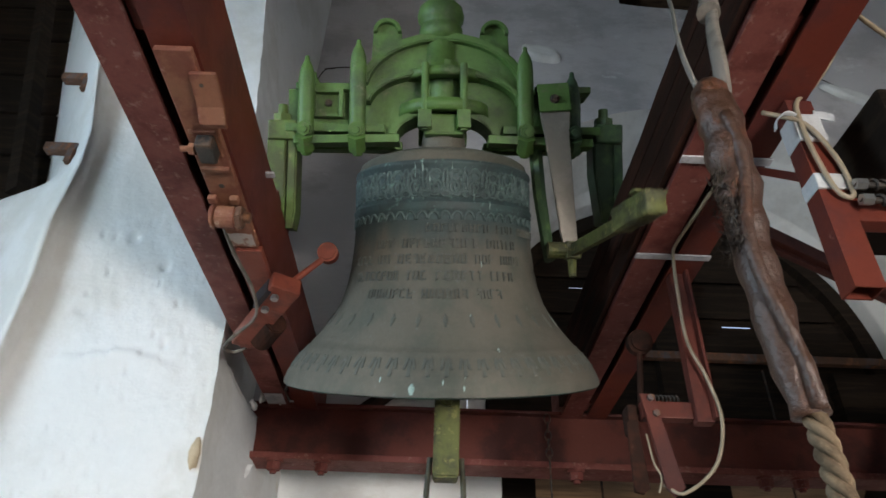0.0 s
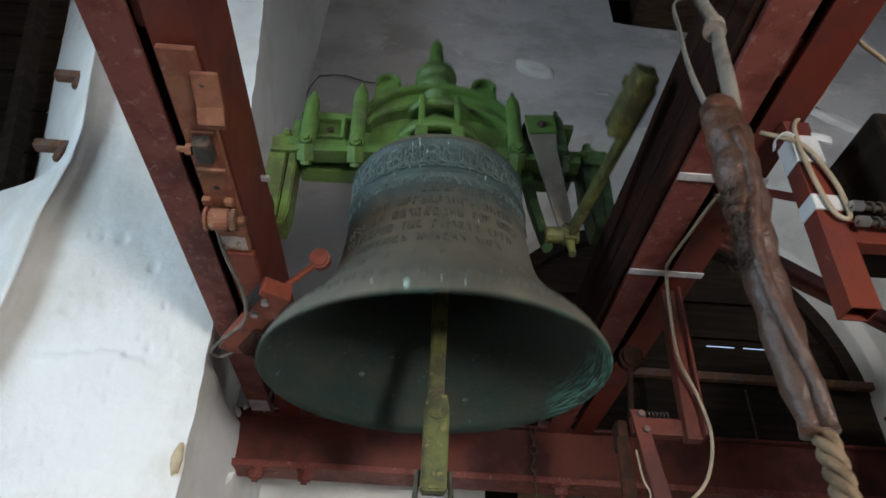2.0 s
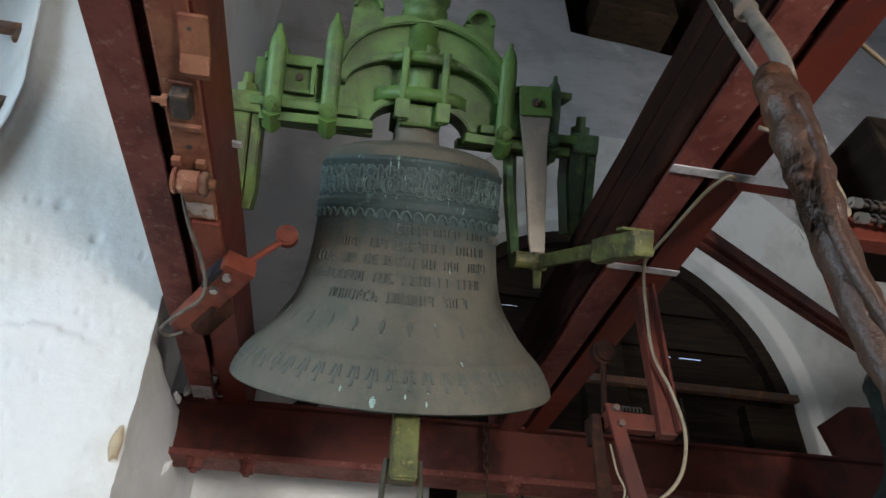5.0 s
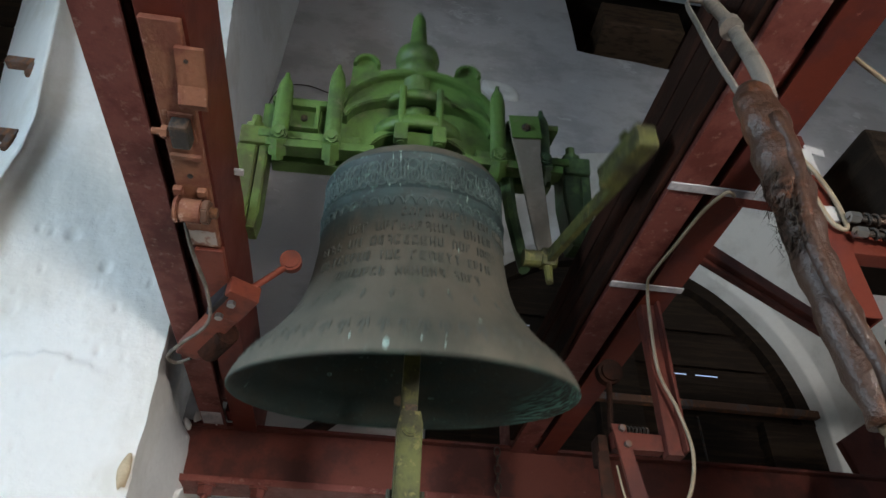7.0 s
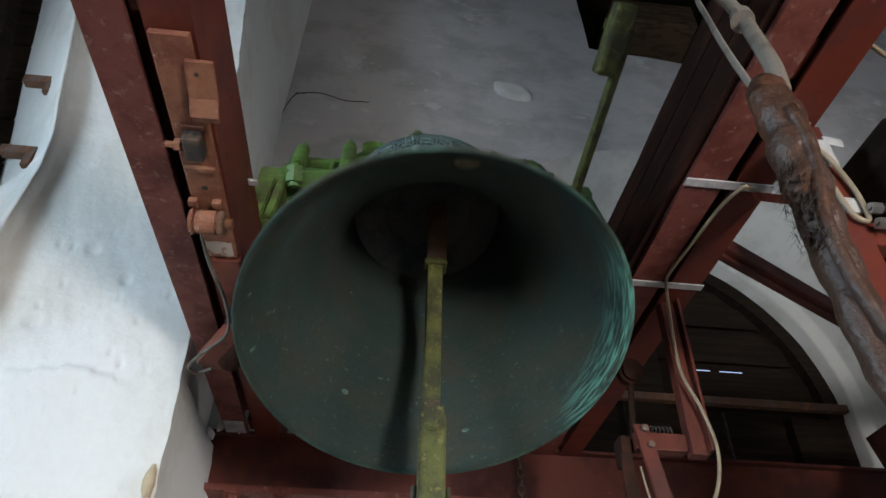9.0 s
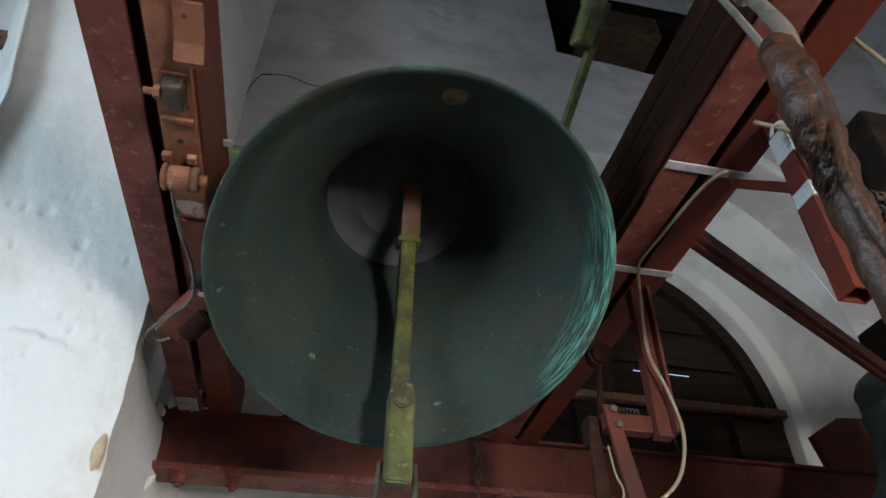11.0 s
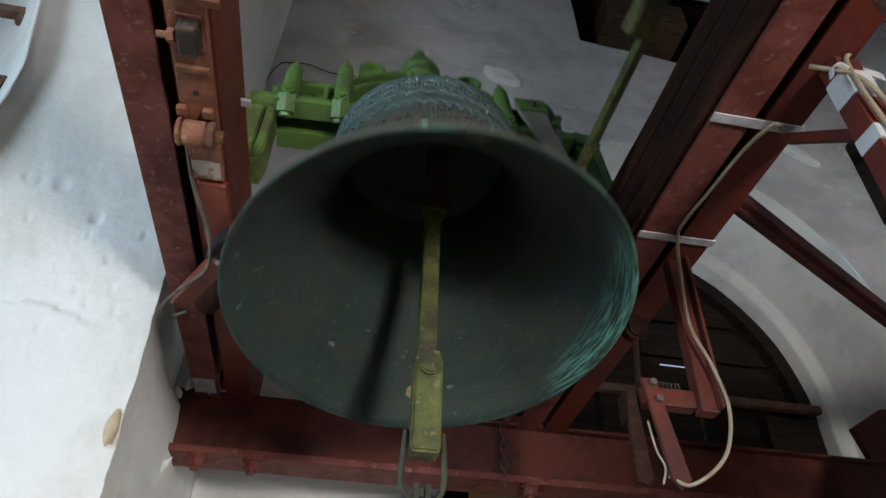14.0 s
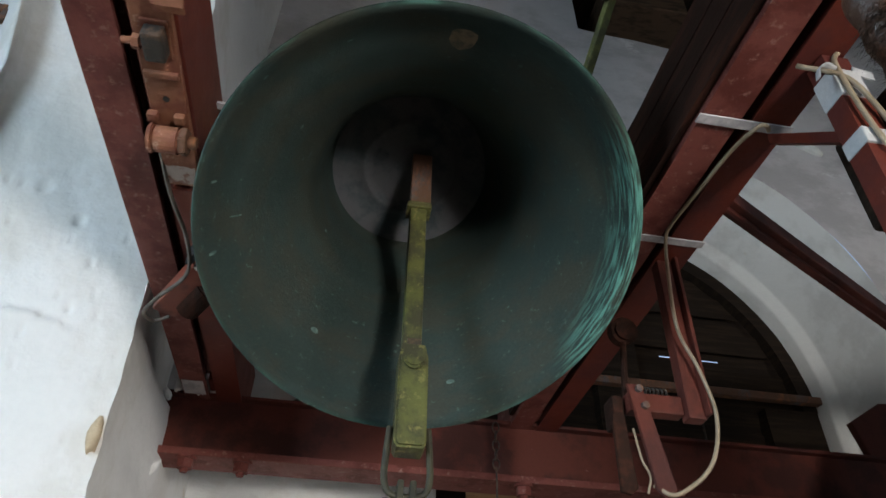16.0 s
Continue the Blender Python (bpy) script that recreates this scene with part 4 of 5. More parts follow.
def relief(bm, cells, d=0.004):
    """Raised bars on the bell; each cell is (a0, a1, z0, z1, slant)."""
    for a0, a1, z0, z1, sl in cells:
        lo = [on_bell(a, z, -0.002) for a, z in ((a0, z0), (a1, z0), (a1 + sl, z1), (a0 + sl, z1))]
        ma, mz = (a1 - a0) * 0.12, (z1 - z0) * 0.08
        hi = [on_bell(a, z, d) for a, z in ((a0 + ma, z0 + mz), (a1 - ma, z0 + mz), (a1 - ma + sl, z1 - mz), (a0 + ma + sl, z1 - mz))]
        lo, hi = [bm.verts.new(p) for p in lo], [bm.verts.new(p) for p in hi]
        bm.faces.new(hi)
        for i in range(4):
            bm.faces.new((lo[i], lo[(i + 1) % 4], hi[(i + 1) % 4], hi[i]))
    return bm


rnd = random.Random(7)
FRONT = -math.pi / 2
# five lines of worn raised lettering, too worn to read, as bars
GLYPHS = ("lru", "lrm", "lud", "ltm", "lrtd", "lmd", "tc", "lrx", "lt", "lrd", "ltmd", "rtm")
for z, h, words, start in ((-0.14, 0.027, (9, 3, 6), -0.2), (-0.19, 0.031, (3, 10, 5), -0.74), (-0.24, 0.031, (4, 2, 9, 3, 4), -1.08), (-0.293, 0.031, (8, 3, 6, 4), -1.04), (-0.35, 0.031, (7, 6, 4), -0.76)):
    cells, r = [], bell_r(z + LIFT)
    a = FRONT + start
    for n in words:
        for k in range(n):
            w, g = 0.0195 / r * rnd.uniform(0.85, 1.1), rnd.choice(GLYPHS)
            bars = {"l": (0, 0.28, 0, 1), "r": (0.72, 1, 0, 1), "c": (0.36, 0.64, 0, 1), "t": (0.1, 0.95, 0.82, 1), "m": (0.25, 0.85, 0.42, 0.58), "d": (0.1, 0.95, 0, 0.18), "u": (0.2, 0.8, 0.8, 1), "x": (0.25, 0.75, 0.3, 0.5)}
            for q in g:
                x0, x1, y0, y1 = bars[q]
                cells.append((a + w * x0, a + w * x1, z + h * y0, z + h * y1, 0))
            a += w * 1.33
        a += 0.022 / r
    tagged(part("inscription", relief(bmesh.new(), cells, 0.005), M_LETTER, bell, "worn raised lettering"), kind="stuff")


def loop(bm, a, z, w, h, r=0.0035, arch=False):
    pts = []
    n = 10
    for i in range(n + 1):
        k = i / n
        t = math.pi * k if arch else 2 * math.pi * k
        pts.append(on_bell(a + w / bell_r(z) * math.cos(t), z + h * math.sin(t), 0.0015))
    sweep(bm, pts, r, 5)


bm = bmesh.new()
for k in range(52):
    loop(bm, 2 * math.pi * k / 52, -0.1, 0.0165, 0.026, 0.004, True)
tagged(part("scallop_frieze", bm, M_RELIEF, bell, "raised scalloped frieze", True), kind="stuff")
bm = bmesh.new()
for k in range(30):
    a = 2 * math.pi * k / 30
    loop(bm, a, 0.018, 0.029, 0.044, 0.0035)
    loop(bm, a - 0.022, 0.005, 0.012, 0.02, 0.003)
    loop(bm, a + 0.022, 0.005, 0.012, 0.02, 0.003)
    loop(bm, a, 0.04, 0.015, 0.014, 0.003)
    loop(bm, a + math.pi / 30, 0.03, 0.009, 0.034, 0.0035)
    loop(bm, a + math.pi / 30, -0.018, 0.014, 0.01, 0.003)
tagged(part("scroll_frieze", bm, M_RELIEF, bell, "raised scrollwork frieze", True), kind="stuff")
bm = bmesh.new()
for k in range(60):
    a = 2 * math.pi * k / 60
    z0 = -0.545
    relief(bm, [(a - 0.012, a + 0.012, z0 - 0.028, z0 + 0.02, 0), (a - 0.038, a - 0.018, z0 - 0.008, z0 + 0.024, 0.012), (a + 0.018, a + 0.038, z0 - 0.008, z0 + 0.024, -0.012)], 0.003)
    if k % 2:
        relief(bm, [(a - 0.02, a + 0.02, -0.425, -0.405, 0), (a - 0.008, a + 0.008, -0.437, -0.395, 0)], 0.003)
tagged(part("leaf_frieze", bm, M_LEAF, bell, "worn raised leaf frieze"), kind="stuff")
# verdigris drips and droppings
for a, z, w, l in ((-0.182, -0.604, 0.012, 0.03), (0.09, -0.6, 0.004, 0.014), (-0.32, 0.06, 0.004, 0.05), (-0.24, 0.07, 0.005, 0.055), (-0.16, 0.03, 0.006, 0.03), (-0.34, -0.03, 0.005, 0.012), (-0.23, -0.03, 0.006, 0.012),
                   (0.07, 0.065, 0.004, 0.02), (0.2, 0.06, 0.004, 0.02), (0.3, -0.02, 0.004, 0.05), (-0.18, -0.115, 0.004, 0.01), (0.36, -0.24, 0.004, 0.02), (-0.36, -0.58, 0.004, 0.015), (-0.02, -0.585, 0.004, 0.012), (0.2, -0.4, 0.004, 0.008), (0.1, -0.57, 0.003, 0.01), (0.34, -0.5, 0.003, 0.012), (0.47, -0.05, 0.004, 0.03)):
    bm = bmesh.new()
    zz = [z + l * (0.5 - k / 5) for k in range(6)]
    relief(bm, [(FRONT + a - w / 0.6 * q, FRONT + a + w / 0.6 * q, zz[k + 1], zz[k], 0) for k, q in enumerate((0.4, 0.9, 1.0, 0.8, 0.5))], 0.0012)
    part("drip", bm, M_DRIP, bell)
# clapper stop and marks inside the bell
M_STRUCK = mat("rubbed_bare_bronze", (0.2, 0.14, 0.09), 0.4, metal=0.5, second=(0.08, 0.07, 0.05), mix_scale=25, grain=80)


def inner_r(z):
    for (r0, z0), (r1, z1) in zip(INNER, INNER[1:]):
        if z0 <= z <= z1:
            return r0 + (r1 - r0) * (z - z0) / (z1 - z0)
    return 0.5


def inside_patch(name, a, z, w, h, material, label, d=0.0025):
    """An oval patch that lies on the inner surface."""
    bm = bmesh.new()
    c = bm.verts.new(Vector(((inner_r(z) - d) * math.cos(a), (inner_r(z) - d) * math.sin(a), z)))
    ring = []
    for k in range(20):
        t = 2 * math.pi * k / 20
        g = 1 + 0.18 * noise.noise(Vector((math.cos(t) * 2, math.sin(t) * 2, z * 50)))
        zz, aa = z + h * g * math.sin(t), a + w * g * math.cos(t) / inner_r(z)
        ring.append(bm.verts.new(Vector(((inner_r(zz) - d * 0.3) * math.cos(aa), (inner_r(zz) - d * 0.3) * math.sin(aa), zz))))
    for k in range(20):
        bm.faces.new((c, ring[k], ring[(k + 1) % 20]))
    return part(name, bm, material, bell, label, True)


inside_patch("strike_mark", FRONT + 0.085, -0.508, 0.033, 0.026, M_STRUCK, "worn bare clapper strike mark")
inside_patch("strike_mark", -FRONT - 0.04, -0.515, 0.02, 0.016, M_STRUCK, "worn bare clapper strike mark")
for a, z, w, h in ((1.27, -0.505, 0.02, 0.006), (0.55 + math.pi, -0.4, 0.012, 0.006), (0.3 + math.pi, -0.33, 0.01, 0.005), (1.05 + math.pi / 2, -0.2, 0.012, 0.008), (math.pi - 0.2, -0.565, 0.008, 0.02), (math.pi + 0.15, -0.56, 0.006, 0.016), (math.pi + 0.7, -0.57, 0.012, 0.006), (math.pi + 1.1, -0.52, 0.012, 0.005), (2.2, -0.46, 0.02, 0.01), (math.pi - 0.05, -0.5, 0.004, 0.02)):
    inside_patch("verdigris_spot", a, z, w * 0.6, h * 0.6, M_SPOT, "pale verdigris spot")

# ---------------------------------------------------------------- rusty catch on the left girder
catch = thing("catch_bracket", pose(0, 0, 0), "rusty orange catch bracket bolted under a red girder", "bracket")
part("back_plate", boxm(-0.436, -0.352, 1.19, 1.93, 2.752, 2.769, 0.003), M_RUST, catch)
m_yz = Matrix(((0, 1, 0, 0), (1, 0, 0, 0), (0, 0, 1, 0), (0, 0, 0, 1)))
o = [(1.245, 2.742), (1.33, 2.728), (1.365, 2.708), (1.385, 2.715), (1.385, 2.722), (1.366, 2.718), (1.333, 2.738), (1.245, 2.752)]
part("bent_plate", platem(o, -0.372, -0.31, 0.002, m_yz), M_RUST, catch)
for x_, y_ in ((-0.348, 1.273), (-0.346, 1.298)):
    part("hole", cylm((x_, y_, 2.7355), (x_, y_, 2.742), 0.005, None, 10), M_IRON, catch)
part("square_nut", boxm(-0.408, -0.365, 1.44, 1.51, 2.712, 2.752, 0.006), M_IRON, catch)
part("nut_washer", boxm(-0.416, -0.36, 1.43, 1.52, 2.746, 2.753, 0.002), M_RUST, catch)
pin = part("pin", cylm((-0.452, 1.475, 2.73), (-0.405, 1.475, 2.73), 0.008, None, 10), M_RUST, catch)
part("pin_nut", cylm((-0.43, 1.475, 2.73), (-0.415, 1.475, 2.73), 0.016, None, 6), M_RUST, pin)
part("ridge", boxm(-0.43, -0.355, 1.56, 1.575, 2.74, 2.752, 0.003), M_RUST, catch)
part("hole", cylm((-0.395, 1.64, 2.7505), (-0.395, 1.64, 2.754), 0.008, None, 10), M_IRON, catch)
barrel = part("barrel", cylm((-0.425, 1.735, 2.718), (-0.368, 1.735, 2.718), 0.032, None, 20, 0.004), M_RUST, catch)
part("collar", cylm((-0.438, 1.735, 2.718), (-0.426, 1.735, 2.718), 0.036, None, 20, 0.003), M_RUST, barrel)
part("collar", cylm((-0.368, 1.735, 2.718), (-0.35, 1.735, 2.718), 0.035, None, 6, 0.003), M_OLDRUST, barrel)
part("bolt_end", cylm((-0.35, 1.735, 2.718), (-0.33, 1.735, 2.718), 0.016, None, 12, 0.003), M_OLDRUST, barrel)
for x_, y_ in ((-0.43, 1.69), (-0.37, 1.69), (-0.4, 1.79)):
    part("lug", boxm(x_ - 0.012, x_ + 0.012, y_ - 0.012, y_ + 0.012, 2.735, 2.753, 0.004), M_RUST, barrel)
bm = grid(lambda u, v: Vector((-0.43 + 0.072 * u, 1.855 + 0.065 * v + 0.012 * noise.noise(Vector((u * 4, v * 1.5, 3))), 2.7495)), 12, 8)
part("bare_patch", bm, M_SCRAPED, catch, "bare scraped steel patch")
tagged(part("steel_tab", boxm(-0.345, -0.318, 1.806, 1.828, 2.945, 2.955, 0.002), M_STRAP, None, "small grey steel tab on a red girder"), category="tab")


def hammer(name, label, m):
    """A small electric striking hammer: body, clevis, arm and round head."""
    return thing(name, m, label, "bell hammer", "striking hammers")


left = hammer("bell_hammer", "orange-red bell hammer with a round head under a girder", pose(0, 0, 0))
part("mount_plate", boxm(-0.425, -0.345, 1.94, 2.2, 2.745, 2.768, 0.004), M_ORANGE, left)
a, b = Vector((-0.292, 2.12, 2.73)), Vector((-0.505, 2.455, 2.695))
d = (b - a)
mm = Matrix.Translation((a + b) / 2) @ d.to_track_quat("Y", "Z").to_matrix().to_4x4()
body = part("hammer_body", boxm(-0.04, 0.04, -d.length / 2, d.length / 2, -0.025, 0.025, 0.006, mm), M_ORANGE, left)
part("clevis", boxm(-0.06, 0.04, -d.length / 2 - 0.02, -d.length / 2 + 0.12, -0.03, 0.03, 0.006, mm), M_ORANGE, left)
part("coil", cylm(mm @ Vector((0.05, 0.0, -0.01)), mm @ Vector((0.05, 0.15, -0.01)), 0.04, None, 18, 0.006), M_NEAR_BLACK, left)
part("tape_band", boxm(-0.063, -0.046, -d.length / 2 + 0.01, -d.length / 2 + 0.125, -0.033, 0.033, 0.002, mm), M_BLACK, left, "black tape band")
for p in ((-0.03, -d.length / 2 + 0.02), (-0.03, -d.length / 2 + 0.1)):
    part("bolt", cylm(mm @ Vector((p[0], p[1], -0.035)), mm @ Vector((p[0], p[1], -0.05)), 0.013, None, 6), M_STEEL, body)
arm = part("hammer_arm", cylm((-0.315, 2.13, 2.72), (-0.185, 2.14, 2.87), 0.011, None, 10), M_ORANGE, left)
part("hammer_head", cylm((-0.18, 2.115, 2.875), (-0.18, 2.165, 2.892), 0.035, None, 24, 0.008), M_ORANGE, arm, "round orange hammer head")
part("lead", sweep(bmesh.new(), smooth_path([(-0.44, 1.8, 2.765), (-0.43, 1.95, 2.74), (-0.4, 2.1, 2.71), (-0.4, 2.2, 2.66), (-0.5, 2.33, 2.65), (-0.56, 2.44, 2.66), (-0.55, 2.52, 2.68), (-0.5, 2.5, 2.69)], 6), 0.006, 6), M_BELT, left, "grey-brown cable lead")

# this hammer's colours are darkened for the shade under the girder
right = hammer("bell_hammer", "red bell hammer hung on a post below a girder, darkened for shade", pose(0, 0, 0))
post = part("post", boxm(0.935, 0.985, -0.02, 0.02, 2.28, 2.77, 0.004, pose(0, 2.03, 0, 0, 0, 0)), M_RED_SHADED, right)
part("post_flange", boxm(0.978, 0.988, 1.985, 2.06, 2.285, 2.77, 0.003), M_RED_SHADED, right)
part("cross_arm", boxm(0.79, 0.935, 2.03, 2.07, 2.295, 2.345, 0.004), M_RED_SHADED, right)
part("side_plate", platem([(0.785, 2.36), (0.825, 2.36), (0.84, 2.27), (0.87, 2.1), (0.842, 2.075), (0.82, 2.1), (0.8, 2.26)], 2.015, 2.028, 0.002), M_RED_SHADED, right)
part("back_plate", platem([(0.742, 2.28), (0.772, 2.29), (0.782, 2.1), (0.765, 2.085), (0.74, 2.09)], 2.03, 2.045, 0.002), M_NEAR_BLACK, right, "dark steel plate")
part("coil", boxm(0.752, 0.782, 2.045, 2.11, 2.26, 2.34, 0.01), M_NEAR_BLACK, right)
for p in ((0.812, 2.345), (0.822, 2.3)):
    part("bolt", cylm((p[0], 2.014, p[1]), (p[0], 2.002, p[1]), 0.01, None, 6), M_OLDRUST, right)
part("spring", sweep(bmesh.new(), [(0.83 + 0.0016 * k, 2.05 + 0.008 * math.cos(k * 0.9), 2.362 + 0.008 * math.sin(k * 0.9)) for k in range(50)], 0.0025, 5), M_IRON, right)
arm = part("hammer_arm", cylm((0.8, 2.07, 2.34), (0.828, 2.09, 2.53), 0.009, None, 10), M_NEAR_BLACK, right)
part("hammer_head", cylm((0.831, 2.065, 2.553), (0.831, 2.115, 2.563), 0.039, None, 24, 0.01), M_NEAR_BLACK, arm, "round hammer head, near-black for the girder's shade")
part("wire", sweep(bmesh.new(), smooth_path([(0.795, 2.04, 2.25), (0.8, 2.03, 2.17), (0.815, 2.03, 2.13), (0.805, 2.035, 2.09)], 6), 0.003, 5), M_CABLE, right)

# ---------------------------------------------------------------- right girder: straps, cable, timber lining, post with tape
# near-black colour carries the shade on the girder's unlit inner side
lining = thing("timber_lining", pose(0, 0, 0), "timber planks on a girder's inner side, near-black for its shade", "planks")
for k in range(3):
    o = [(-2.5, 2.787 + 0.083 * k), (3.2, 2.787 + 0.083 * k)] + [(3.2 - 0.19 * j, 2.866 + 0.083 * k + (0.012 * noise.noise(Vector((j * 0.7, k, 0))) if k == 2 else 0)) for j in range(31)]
    part("plank", platem(o, 0.788, 0.807, 0.0, m_yz), M_NEAR_BLACK, lining)
for y_ in (1.915, 1.48):
    st = thing("cable_strap", pose(0.917, y_, BEAM_Z0), "grey metal strap round a red girder", "strap", "cable straps")
    part("band", boxm(-0.115, 0.115, -0.013, 0.013, -0.006, -0.001, 0.001), M_STRAP, st)

cable = thing("power_cable", pose(0, 0, 0), "cream round cable strapped along a red girder", "cable")
part("cable_run", sweep(bmesh.new(), smooth_path([(0.965, 1.47, 2.745), (0.945, 1.45, 2.735), (0.93, 1.46, 2.738), (0.918, 1.55, 2.752), (0.91, 1.7, 2.757), (0.9, 1.83, 2.757), (0.912, 1.9, 2.757), (0.925, 1.95, 2.66), (0.936, 1.98, 2.515), (0.971, 1.98, 2.4), (0.989, 1.98, 2.275), (0.947, 1.98, 2.15), (0.86, 2.0, 2.082), (0.82, 2.03, 2.109)], 7), 0.005, 8), M_CABLE, cable, "", True)
hang = thing("hanging_cable", pose(0, 0, 0), "thick cream cable taped to a steel tube", "cable")
part("cable_run", sweep(bmesh.new(), smooth_path([(1.4, 1.25, 3.6), (1.212, 1.25, 3.127), (1.13, 1.25, 2.93), (1.05, 1.26, 2.81), (1.0, 1.27, 2.762), (0.985, 1.265, 2.7), (0.985, 1.262, 2.6), (1.0, 1.262, 2.5), (1.02, 1.262, 2.475), (1.035, 1.262, 2.49), (1.03, 1.262, 2.58), (0.99, 1.262, 2.68), (0.93, 1.3, 2.752)], 6), 0.0055, 8), M_CABLE, hang, "", True)
part("cable_run", sweep(bmesh.new(), smooth_path([(0.99, 1.1, 3.2), (1.06, 1.1, 2.91), (1.1, 1.1, 2.8), (1.25, 1.1, 2.6), (1.5, 1.1, 2.45)], 6), 0.0055, 8), M_CABLE, hang, "", True)

tube = thing("hanging_tube", pose(1.005, 1.3, 2.77), "red square steel tube hung from a girder, wrapped with white tape", "steel tube")
bm = bmesh.new()
rings = [[bm.verts.new((sx * w, sy * h, z_)) for sx, sy in ((-1, -1), (1, -1), (1, 1), (-1, 1))] for w, h, z_ in ((0.03, 0.025, -0.001), (0.03, 0.025, -0.5), (0.026, 0.021, -0.5), (0.026, 0.021, -0.001))]
for p, q in zip(rings, rings[1:] + rings[:1]):
    for k in range(4):
        bm.faces.new((p[k], p[(k + 1) % 4], q[(k + 1) % 4], q[k]))
part("tube", bm, M_RED, tube)
for z0, z1 in ((-0.13, -0.05), (-0.265, -0.225)):
    part("tape_wrap", boxm(-0.032, 0.032, -0.031, 0.027, z0, z1, 0.003), M_TAPE, tube, "white tape wrap")
part("tape_tail", sweep(bmesh.new(), smooth_path([(-0.02, -0.03, -0.06), (-0.05, -0.04, -0.06), (-0.08, -0.045, -0.09), (-0.09, -0.045, -0.12)], 5), 0.007, 6, flat=0.25), M_TAPE, tube)
part("tape_tail", boxm(0.03, 0.075, -0.03, -0.026, -0.055, -0.03, 0.001, pose(0, 0, 0, 0, 12, 0)), M_TAPE, tube)
part("gusset", sweep(bmesh.new(), [(0.0, 0.21, -0.004), (0.0, 0.02, -0.2)], 0.022, 4, flat=0.5), M_RED, tube)
part("cross_arm", boxm(0.03, 0.5, -0.02, 0.02, -0.34, -0.28, 0.004), M_RED, tube)
for z_, y_ in ((-0.27, -0.05), (-0.31, -0.05)):
    bolt = part("spring_bolt", cylm((0.03, y_, z_), (0.3, y_, z_ - 0.01), 0.0065, None, 10), M_IRON, tube, "dark bolt with a galvanised nut")
    part("nut", cylm((0.03, y_, z_), (0.052, y_, z_), 0.0125, None, 6), M_STEEL, bolt)
    part("spring", sweep(bmesh.new(), [(0.06 + 0.0022 * k, y_ + 0.0105 * math.cos(k * 0.7), z_ + 0.0105 * math.sin(k * 0.7)) for k in range(90)], 0.0032, 5), M_IRON, bolt)
tagged(part("timber_block", boxm(1.15, 1.6, 1.22, 1.5, 2.5, 2.76, 0.01, None), M_WOOD, None, "dark timber block beside a red steel tube"), category="block")

brace = thing("diagonal_brace", pose(0, 0, 0), "dark red diagonal brace beside a girder", "brace")
a, b = Vector((1.02, 1.768, 2.815)), Vector((5.5, 4.2, 2.815))
d = b - a
part("brace_bar", boxm(-0.026, 0.026, 0, d.length, -0.024, 0.026, 0.004, Matrix.Translation(a) @ d.to_track_quat("Y", "Z").to_matrix().to_4x4()), M_RED_SHADED, brace)
part("brace_rib", boxm(-0.006, 0.006, 0, d.length, -0.04, -0.024, 0.002, Matrix.Translation(a) @ d.to_track_quat("Y", "Z").to_matrix().to_4x4()), M_RED_SHADED, brace)
strut = thing("wall_strut", pose(0, 0, 0), "dark brown strut between a cross beam and a wall", "brace")
a, b = Vector((-0.17, 3.4, 2.78)), Vector((0.06, 4.02, 3.27))
d = b - a
part("strut_bar", boxm(-0.03, 0.03, 0, d.length, -0.03, 0.03, 0.004, Matrix.Translation(a) @ d.to_track_quat("Y", "Z").to_matrix().to_4x4()), M_NEAR_BLACK, strut)
gus = thing("gusset_bracket", pose(2.87, 3.36, 2.787), "dark brown steel gusset on a cross beam", "bracket")
part("gusset_plate", platem([(-0.25, 0.0), (-0.3, 0.2), (-0.1, 0.32), (0.5, 0.36), (0.5, 0.0)], -0.02, 0.02, 0.004), M_RED_SHADED, gus)

chain = thing("hanging_chain", pose(0.735, 3.235, 2.77), "thin rusty chain hung on a cross beam", "chain")
for k in range(5):
    bm = bmesh.new()
    sweep(bm, [(0.014 * math.cos(t), 0, 0.024 * math.sin(t)) for t in [2 * math.pi * i / 14 for i in range(15)]], 0.0032, 6)
    ob = part("link", bm, M_IRON, chain)
    ob.matrix_basis = pose(0, 0, -0.03 - 0.04 * k, 0, 0, 90 * (k % 2))
part("rod", cylm((0, 0, -0.2), (0, 0, -0.42), 0.004, None, 8), M_IRON, chain)

# ---------------------------------------------------------------- bell rope near the viewer
rope = thing("bell_rope", pose(0, 0, 0), "hemp bell rope in a cracked leather sleeve on a strap", "rope")
core = smooth_path([(0.562, 0.86, 2.3), (0.566, 0.862, 2.23), (0.566, 0.865, 2.14), (0.564, 0.868, 2.05), (0.567, 0.87, 1.95), (0.578, 0.872, 1.85)], 6)
bm = bmesh.new()
n = len(core)
sweep(bm, core, [0.03 * (0.8 + 0.2 * min(1, i / 3)) * (1.0 - 0.35 * i / n) + 0.002 * math.sin(i * 1.7) for i in range(n)], 14)
for v in bm.verts:
    v.co += 0.004 * Vector((noise.noise(v.co * 25), noise.noise(v.co * 25 + Vector((5, 0, 0))), 0))
sleeve = part("leather_sleeve", bm, M_LEATHER, rope, "cracked brown leather sleeve", True)
part("sleeve_seam", sweep(bmesh.new(), [p + Vector((-0.006 + 0.008 * math.sin(i * 0.35), -0.026 + 0.008 * i / n, 0)) for i, p in enumerate(core[5:])], 0.009, 6), M_LEATHER, sleeve, "", True)
bm = bmesh.new()
lathe(bm, [(0.001, 0.03), (0.016, 0.024), (0.025, 0.008), (0.025, -0.02)], 16)
